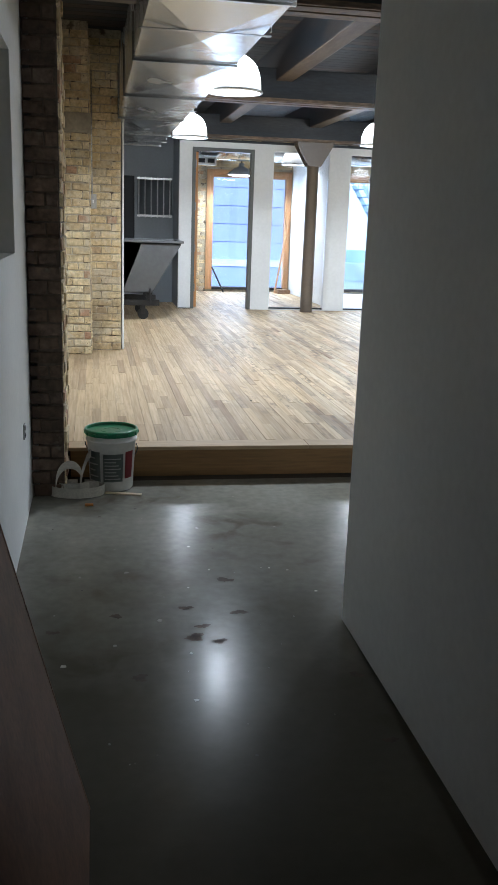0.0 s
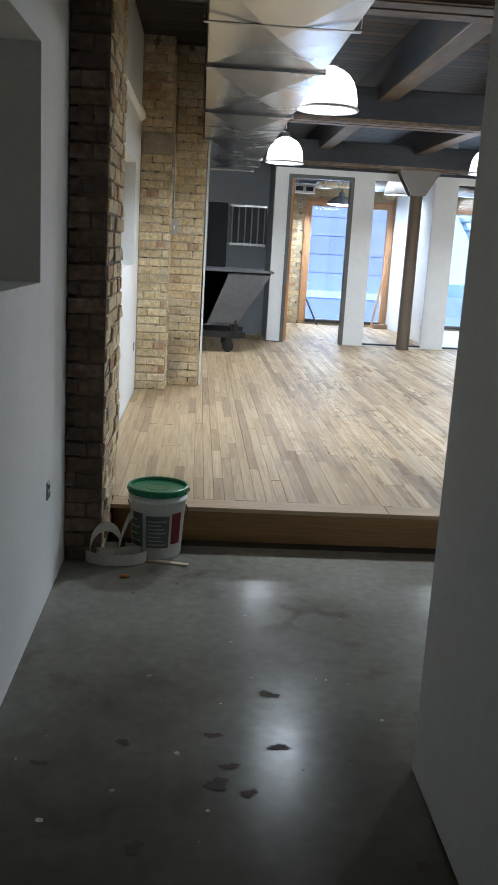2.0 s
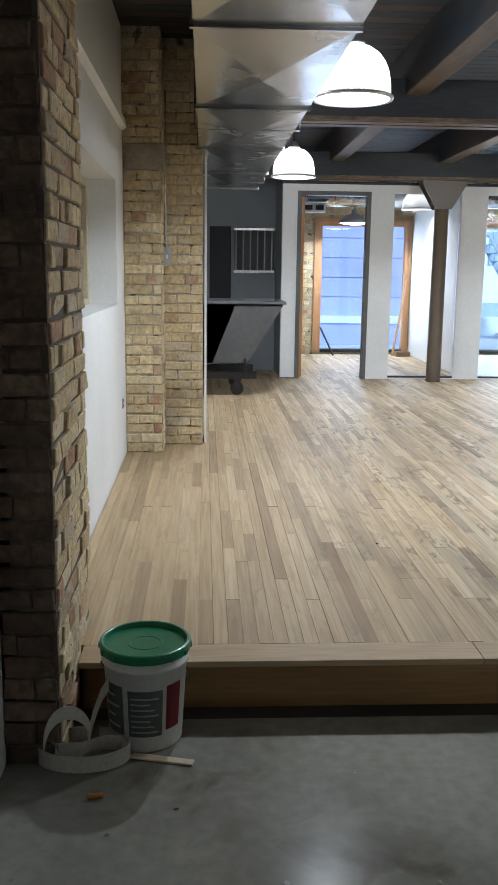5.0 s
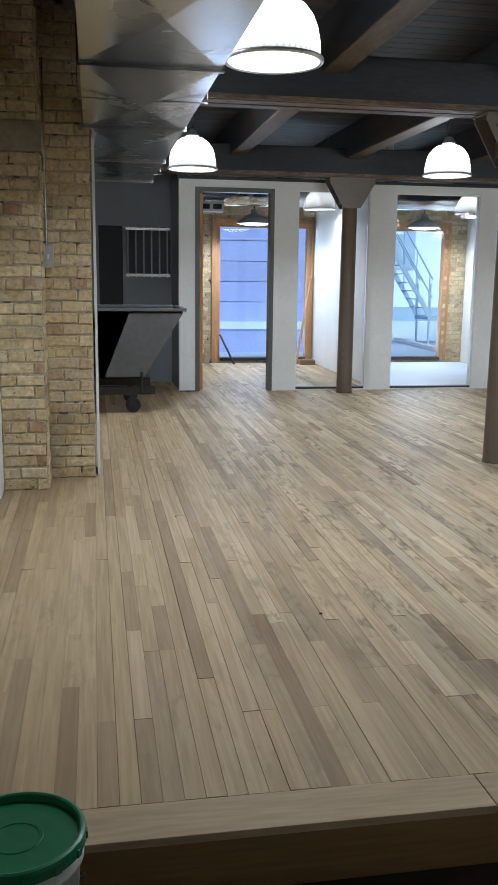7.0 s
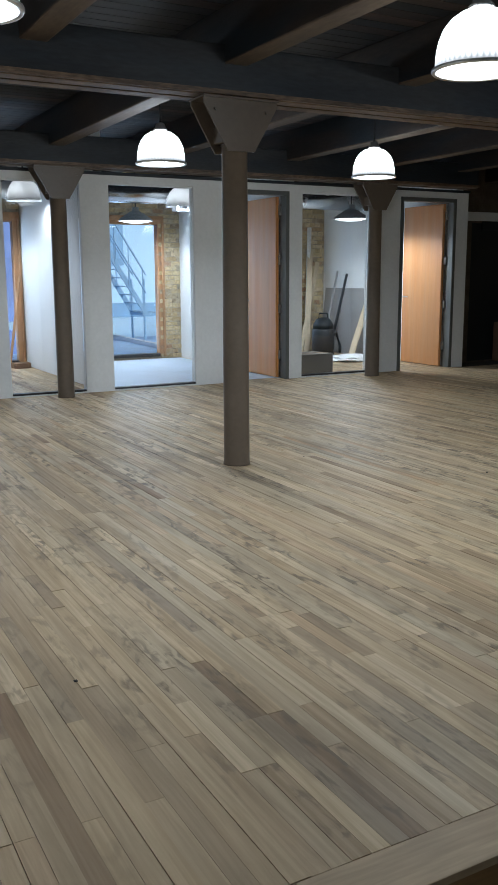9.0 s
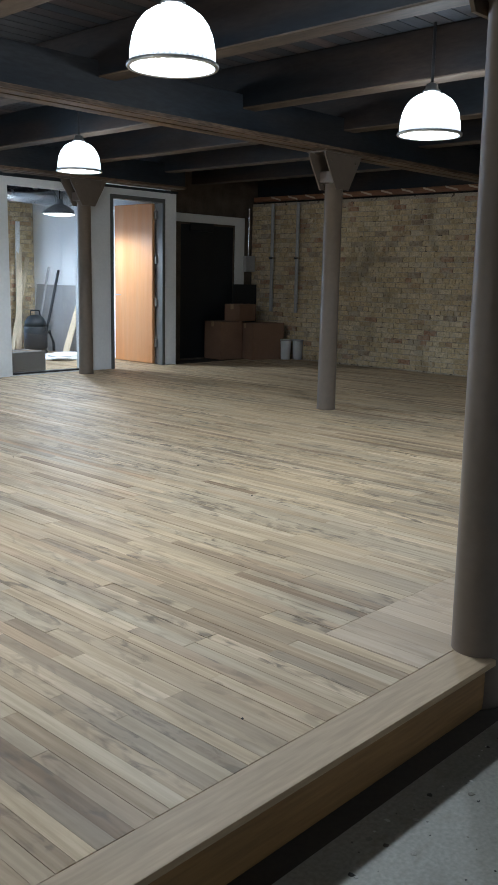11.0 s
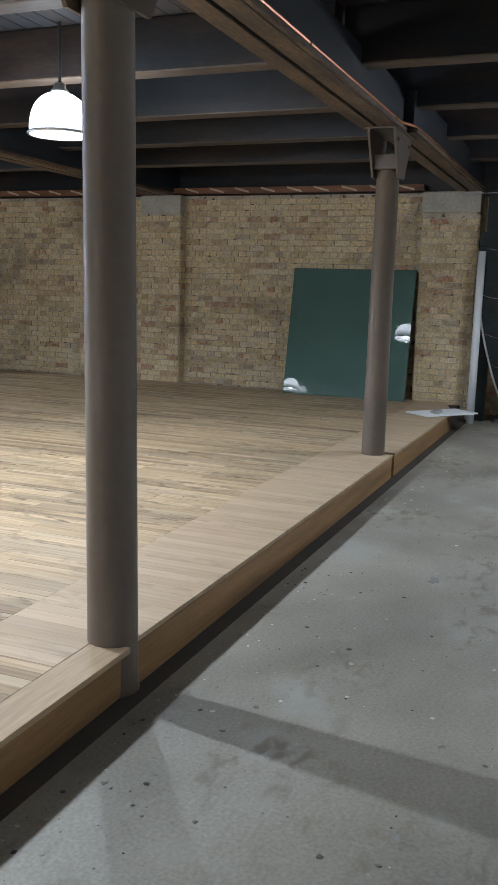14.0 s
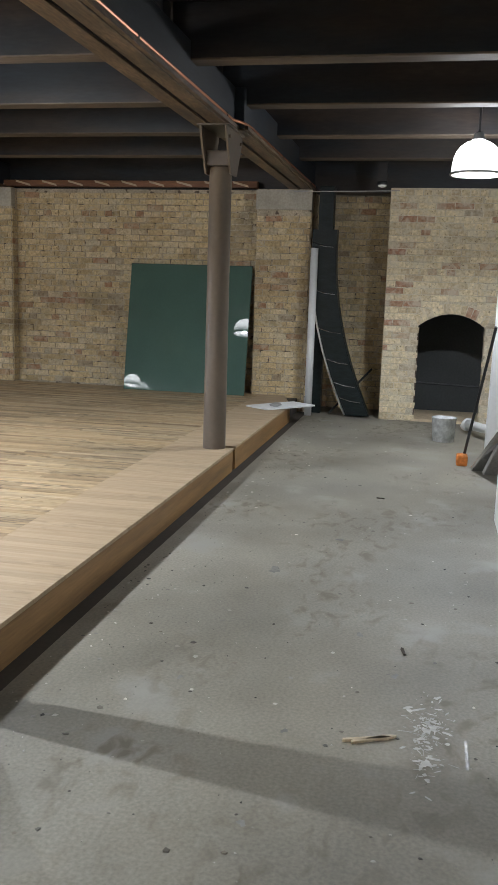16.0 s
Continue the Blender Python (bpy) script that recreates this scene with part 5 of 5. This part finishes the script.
tagged(new("plaster_splatter", mesh_of("plaster_splatter", streaks, mat("dried_plaster", (0.56, 0.55, 0.52), 0.8, var=0.25, scale=30))), "dried white plaster splatter on the concrete", "stain", kind="stuff")
# first patch paints a lamp's shine on the floor, the others are scuffs
for i, (x, y, r) in enumerate(((4.91, 4.18, 0.06), (4.12, 3.66, 0.028), (3.73, 3.49, 0.026), (2.64, 3.87, 0.022), (3.19, 3.84, 0.02), (5.6, 3.9, 0.04), (3.5, 4.3, 0.02))):
    stain(x, y, r, 90 + i, M_WORNSHINE, "pale scuff and lamp shine mark on the concrete")
for sx, sy, turn, ln in ((3.98, 3.467, 12, 0.035), (6.78, 3.725, 80, 0.03)):
    w = tagged(new("wood_splinter", mesh_of("wood_splinter", prism([(-ln, -0.005), (ln * 0.8, -0.007), (ln, 0.0), (ln * 0.7, 0.006), (-ln, 0.004)], "z", 0.0, 0.007), M_GAP)), "small dark wood scrap on the concrete", "offcut")
    w.matrix_world = pose(sx, sy, 0.001, 0, 0, turn)
streak = bmesh.new()
for k in range(14):
    a, b = 3.09 + 0.0135 * k, 3.2345 + 0.002 * math.sin(k * 1.7)
    cuboid(streak, a, b - 0.004 - 0.002 * (k % 3), 0.0012, a + 0.0125, b + 0.004, 0.0022)
tagged(new("plaster_streak", mesh_of("plaster_streak", streak, M_WORNSHINE)), "thin pale scrape across the concrete", "stain", kind="structure")

# ---- timber platform ----
under = structure("platform_frame", box(WEST + 0.002, 5.03, 0.002, 11.36, 16.98, PZ - 0.024), M_GAP, "dark framing under the floorboards", "floor")
structure("platform_fascia", box(-0.30, 4.978, 0.004, 3.066, 5.028, PZ - 0.024), M_FASCIA, "brown stained timber riser of the raised floor", "step")
structure("platform_fascia_east", box(3.12, 4.975, 0.004, 7.35, 5.028, PZ - 0.024), M_FASCIA, "brown stained timber riser of the raised floor", "step")
structure("platform_fascia_end", box(7.44, 4.975, 0.004, 10.3, 5.028, PZ - 0.024), M_FASCIA, "brown stained timber riser of the raised floor", "step")


def board_mesh(w, length, gap=0.0006):
    bm = box(gap, gap, -0.020, w - gap, length - gap, 0.0)
    return bm


platform = tagged(thing("timber_floor", "sanded narrow strip floorboards of mixed tan tones", "floor", (0, 0, 0)), kind="structure")
rng = random.Random(11)
PITCH = 0.057
lengths = [0.45, 0.7, 0.95, 1.25, 1.6, 2.0]
GAPS = (0.0003, 0.0006, 0.0010)
shared = {(L, g): mesh_of("floorboard", board_mesh(PITCH, L, g), M_PLANK) for L in lengths for g in GAPS}
rest_v, rest_f = [], []


def far_board(x, y0, y1, w=PITCH, z=PZ, g=0.0006):
    b = len(rest_v)
    for zz in (z - 0.02, z):
        rest_v.extend([(x + g, y0 + g, zz), (x + w - g, y0 + g, zz), (x + w - g, y1 - g, zz), (x + g, y1 - g, zz)])
    rest_f.extend([(b + 4, b + 5, b + 6, b + 7), (b, b + 1, b + 5, b + 4), (b + 1, b + 2, b + 6, b + 5), (b + 2, b + 3, b + 7, b + 6), (b + 3, b, b + 4, b + 7)])


x = WEST + 0.004
near_count = 0
while x < 11.28:
    y = 5.10 if x < 2.80 else 5.52
    seam = rng.choice((GAPS[0], GAPS[0], GAPS[1], GAPS[1], GAPS[2]))
    first = True
    while y < 16.9:
        L = rng.choice(lengths[:4]) if first else rng.choice(lengths)
        first = False
        stop = 13.4 if x < 1.15 or x > 9.1 else 16.95
        if x < 1.1 and stop < 14.4:
            stop = 14.45
        if y >= stop - 0.05:
            break
        if 0.0 < x < 2.45 and y + L < 8.0 and near_count < 300:
            o = new("floorboard", shared[L, seam])
            o.parent, o.location = platform, (x, y, PZ + rng.uniform(-0.0012, 0.0012))
            near_count += 1
        else:
            far_board(x, y, min(y + L, stop), z=PZ + rng.uniform(-0.0012, 0.0012), g=seam)
        y += L
    x += PITCH
me = bpy.data.meshes.new("floorboards")
me.from_pydata(rest_v, [], rest_f)
me.materials.append(M_PLANK)
o = tagged(new("floorboards", me), kind="stuff")
o.parent = platform
rest_v, rest_f = [], []
x = 2.80
while x < 11.2:
    far_board(x, 5.10 if x < 2.99 else 4.972 if x < 10.25 else 4.972 + (x - 10.25) * 0.24, 5.518, w=0.083, z=PZ + 0.001)
    x += 0.083
keep_v = []
for k in range(0, len(rest_v), 8):
    q = rest_v[k:k + 8]
    cx = (q[0][0] + q[1][0]) / 2
    lo = 5.05 if abs(cx - 3.08) < 0.045 else (5.14 if abs(cx - 7.40) < 0.045 else None)
    if lo:
        q = [(a, max(b, lo), c) for a, b, c in q]
    keep_v.extend(q)
me = bpy.data.meshes.new("edge_boards")
me.from_pydata(keep_v, [], rest_f)
me.materials.append(M_EDGE)
o = tagged(new("edge_boards", me), "paler short boards along the open edge", kind="stuff")
o.parent = platform
for a, b in ((-0.31, 1.15), (1.153, 3.056)):
    part("nosing_board", box(a, 4.948, PZ - 0.022, b, 5.098, PZ + 0.001, 0.003), M_NOSING, platform, "pale edge board")
# added sheet makes this office floor pale and bluish
tagged(new("floor_sheet", mesh_of("floor_sheet", box(3.80, 13.62, PZ + 0.0018, 6.16, 16.93, PZ + 0.005), mat("pale_bluish_sheet", (0.46, 0.52, 0.60), 0.6, var=0.1, scale=1.5, fine=0.05))), "pale bluish sheet added over the office floor", "floor covering", kind="structure")
structure("floor_offices", box(1.2, 13.5, 0.1, 9.1, 17.0, PZ - 0.022), M_GAP, "subfloor under the office boards", "floor")


# ---- brickwork ----
def brick_variant(w, seed, h=0.063, t=0.034, material=None):
    rng = random.Random(seed)
    bm = box(0.003, -0.02, 0.0, w - 0.004, t - 0.024, h + 0.001, 0.0)
    for v in bm.verts:
        v.co += Vector((rng.uniform(-0.006, 0.006), rng.uniform(-0.004, 0.003), rng.uniform(-0.005, 0.005)))
    bmesh.ops.bevel(bm, geom=[e for e in bm.edges if all(v.co.y > -0.005 for v in e.verts)], offset=0.004, segments=1, affect="EDGES")
    return mesh_of("brick", bm, material or M_BRICK)


BRICKS = {w: [brick_variant(w, s * 10 + i) for s in range(5)] for i, w in enumerate((0.21, 0.105, 0.14, 0.07))}
DARK_BRICKS = {w: [brick_variant(w, s * 10 + i + 100, material=M_DARKBRICK) for s in range(4)] for i, w in enumerate((0.21, 0.105, 0.14, 0.07))}
PALE_BRICKS = {w: [brick_variant(w, s * 10 + i + 200, material=M_PALEBRICK) for s in range(5)] for i, w in enumerate((0.21, 0.105, 0.14, 0.07))}
brick_rng = random.Random(21)


def courses(p0, u, width, z0, z1, single, lump, hole=None, parts=None, rough=0.0035, stock=None):
    """Brick courses on a face that starts at p0, runs along u and looks along u turned right. single(matrix, mesh) or lump."""
    u = Vector(u)
    n = Vector((u.y, -u.x, 0))
    row, z = 0, z0
    while z + 0.063 <= z1 + 0.01:
        s = 0.0
        header = row % 6 == 5
        if row % 2:
            s -= 0.105 if not header else 0.05
        while s < width - 0.02:
            w = 0.105 if header else 0.21
            a, b = max(s, 0.0), min(s + w, width)
            if b - a > 0.035 and not (hole and hole(p0[0] + u.x * (a + b) / 2, p0[1] + u.y * (a + b) / 2, z + 0.03)):
                stock_set = stock or BRICKS
                w2 = min(stock_set, key=lambda k: abs(k - (b - a)))
                jut = brick_rng.uniform(-rough, rough)
                if parts is None or parts(p0[1] + u.y * a, z):
                    ob = new("brick", brick_rng.choice(stock_set[w2]))
                    ob.parent = single
                    base = Vector(p0) + u * a + n * jut
                    ob.matrix_basis = Matrix(((u.x, n.x, 0, base.x), (u.y, n.y, 0, base.y), (0, 0, 1, z), (0, 0, 0, 1))) @ Matrix.Diagonal(((b - a) / w2, 1, 1, 1))
                else:
                    lump.append((Vector(p0) + u * (a + 0.005) + n * jut, u, n, b - a - 0.011, z))
            s += w
        z += 0.0745
        row += 1


def lay(lump, parent, name="brickwork", material=None):
    v, f = [], []
    for base, u, n, w, z in lump:
        k = len(v)
        for t in (-0.02, 0.010):
            for du, dz in ((0, 0), (w, 0), (w, 0.063), (0, 0.063)):
                p = base + u * (du + brick_rng.uniform(-0.006, 0.006)) + n * (t + brick_rng.uniform(-0.003, 0.003))
                v.append((p.x, p.y, z + dz + brick_rng.uniform(-0.005, 0.005)))
        f.extend([(k + 4, k + 5, k + 6, k + 7), (k, k + 1, k + 5, k + 4), (k + 1, k + 2, k + 6, k + 5), (k + 2, k + 3, k + 7, k + 6), (k + 3, k, k + 4, k + 7)])
    me = bpy.data.meshes.new(name)
    me.from_pydata(v, [], f)
    me.materials.append(material or M_BRICK)
    o = tagged(new(name, me), kind="stuff")
    o.parent = parent


def pier(name, x1, y0, y1, z0, label, faces):
    core = structure(name, box(CORR - 0.002, y0, z0, x1, y1, TOP - 0.002), M_DARKMORTAR if y0 < 6 else M_MORTAR, label)
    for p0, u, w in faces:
        # the step pier's south face takes the darker bricks as painted shade
        courses(p0, u, w, z0 + 0.004, 3.18, core, None, rough=0.008 if y0 < 6 else 0.003, stock=DARK_BRICKS if y0 < 6 and u[0] else None)
    return core


pier("wall_pier_1", -0.325, 4.63, 5.36, 0.0, "weathered yellow brick pier at the step, its shaded south face in darker bricks", [((CORR, 4.63, 0), (1, 0, 0), 0.175), ((-0.325, 4.64, 0), (0, 1, 0), 0.72)])
pier("wall_pier_2", -0.185, 8.64, 8.945, PZ, "weathered yellow brick pier against the west wall", [((WEST, 8.64, 0), (1, 0, 0), 0.275), ((-0.185, 8.64, 0), (0, 1, 0), 0.30)])
pier("wall_pier_3", 0.12, 8.95, 9.30, PZ, "deep yellow brick pier beside the hopper", [((-0.185, 8.95, 0), (1, 0, 0), 0.305)])
for nm, x1, y0 in (("trim_pad_1", -0.175, 8.63),):
    structure(nm, box(WEST + 0.02, y0 - 0.012, 2.28, x1 + 0.012, y0 + 0.2, 2.46, 0.004), mat("stone_pad", (0.30, 0.25, 0.18), 0.85, var=0.2, scale=6, bump=0.003), "flat stone pad stone in the brick pier", "stone")

east = bpy.data.objects["wall_east"]
lump = []
east_hole = lambda x, y, z: 8.86 < y < 9.44 or y < 5.62
courses((11.38, 14.0, 0), (0, -1, 0), 9.0, PZ + 0.01, 2.66, east, lump, east_hole, lambda y, z: 5.6 < y < 7.3)
M_PAD = mat("pale_render_pad", (0.40, 0.37, 0.31), 0.9, var=0.12, scale=5, bump=0.002)
for n, (a, b) in enumerate(((8.86, 9.44), (4.95, 5.62))):
    structure("wall_pilaster_%d" % (n + 1), box(11.22, a, 0.0, 11.38, b, 2.70), M_MORTAR, "shallow yellow brick pier on the party wall")
    courses((11.22, b, 0), (0, -1, 0), b - a, PZ + 0.01 if n == 0 else 0.01, 2.44, east, lump, None, lambda y, z: False)
    structure("trim_pilaster_%d" % (n + 1), box(11.195, a - 0.01, 2.46, 11.3, b + 0.01, 2.69, 0.006), M_PAD, "pale rendered pad on top of the brick pier", "stone")
    for side, u in ((a, (1, 0, 0)), ):
        courses((11.22, a, 0), u, 0.15, PZ + 0.01, 2.44, east, lump, None, lambda y, z: False)
courses((11.85, 4.95, 0), (0, -1, 0), 1.0, 0.01, 2.68, east, lump, None, lambda y, z: False)
lay(lump, east)

# the brick oven block with its arched mouth
OX, OY0, OY1, AY0, AY1 = 11.0, 0.0, 4.0, 2.83, 3.60
arch_top = lambda y: 1.13 + 0.15 * max(0.0, 1 - ((y - (AY0 + AY1) / 2) / ((AY1 - AY0) / 2)) ** 2)
steps = 14
outline = [(OY0, 0), (AY0, 0)] + [(AY0 + (AY1 - AY0) * k / steps, arch_top(AY0 + (AY1 - AY0) * k / steps)) for k in range(steps + 1)] + [(AY1, 0), (OY1, 0), (OY1, 2.70), (OY0, 2.70)]
oven = structure("wall_oven", prism(outline, "x", OX, OX + 0.30), M_LIME, "pale yellow brick block with an arched opening")
structure("wall_oven_side", box(OX + 0.30, 3.80, 0, 11.9, 4.0, 2.70), M_MORTAR, "brick side of the oven block")
# back and soffit inside the arch have dark base colours
structure("wall_oven_inner", box(11.95, 1.9, 0, 12.1, 3.80, 2.0), mat("dark_arch_back", (0.05, 0.055, 0.055), 0.8, var=0.15), "dark back wall inside the arch")
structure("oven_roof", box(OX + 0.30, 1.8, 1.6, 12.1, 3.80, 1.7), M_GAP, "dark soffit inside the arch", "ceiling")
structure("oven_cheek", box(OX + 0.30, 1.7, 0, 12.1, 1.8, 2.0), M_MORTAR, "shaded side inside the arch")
structure("oven_hearth", box(OX - 0.02, AY0 - 0.02, 0.0, 11.9, AY1 + 0.02, 0.03), M_PINE, "pale timber threshold in the arch", "step")
part_rail = thing("steel_rail", "thin dark rail across the arched opening", "rail", (0, 0, 0))
part("bar", tube([(11.25, AY0 - 0.05, 0.42), (11.25, AY1 + 0.02, 0.44)], 0.014), M_BLACK, part_rail)
lump = []
in_arch = lambda x, y, z: (AY0 - 0.02 < y < AY1 + 0.02 and z < arch_top(min(max(y, AY0), AY1)) + 0.13)
courses((OX, OY1, 0), (0, -1, 0), 2.2, 0.01, 2.68, oven, lump, in_arch, lambda y, z: y > 2.7 and z < 2.2, stock=PALE_BRICKS)
lay(lump, oven, material=M_PALEBRICK)
# strip and laths stand in for the lit ceiling of the next bay
M_LITDECK = mat("next_bay_red_brown", (0.22, 0.10, 0.05), 0.6, var=0.25, scale=2, fine=0.2, fscale=12, stretch=(6, 1, 6))
lit_deck = structure("trim_wall_plate", box(11.30, 5.64, 2.725, 11.40, 13.9, 2.80, 0.004), M_LITDECK, "reddish strip standing for the next bay's lit plank ceiling", "trim")
lath = mesh_of("lath", prism([(-0.11, -0.012), (0.09, -0.012), (0.11, 0.012), (-0.09, 0.012)], "x", 0.0, 0.012), M_PINE)
for k in range(22):
    o = new("lath", lath)
    o.parent, o.location = lit_deck, (11.287, 5.85 + k * 0.36, 2.762)
    o.rotation_euler = (radians(14), 0, 0)
vouss = mesh_of("brick", box(-0.030, -0.02, 0.0, 0.030, 0.016, 0.115, 0.004), M_PALEBRICK)
for k in range(13):
    yv = AY0 + (AY1 - AY0) * (k + 0.5) / 13
    tilt = -math.degrees(math.atan2(yv - (AY0 + AY1) / 2, 0.62))
    o = new("brick", vouss)
    o.parent = oven
    o.matrix_basis = Matrix.Translation((OX, yv, arch_top(yv) + 0.004)) @ pose(0, 0, 0, tilt, 0, 0) @ pose(0, 0, 0, 0, 0, 90)
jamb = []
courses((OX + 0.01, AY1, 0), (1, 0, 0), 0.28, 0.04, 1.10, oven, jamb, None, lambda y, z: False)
lay(jamb, oven, "jamb_bricks", M_DARKBRICK)

# office brickwork
north = bpy.data.objects["wall_north"]
lump = []
solid_north = lambda x, y, z: any(a - 0.06 < x < b + 0.03 and z < 2.50 for a, b in WINDOWS) or 3.6 < x < 3.76 or 6.2 < x < 6.34 or x > 9.02
courses((1.23, 17.0, 0), (1, 0, 0), 7.8, PZ + 0.01, 3.2, north, lump, solid_north, lambda y, z: False)
lay(lump, north)
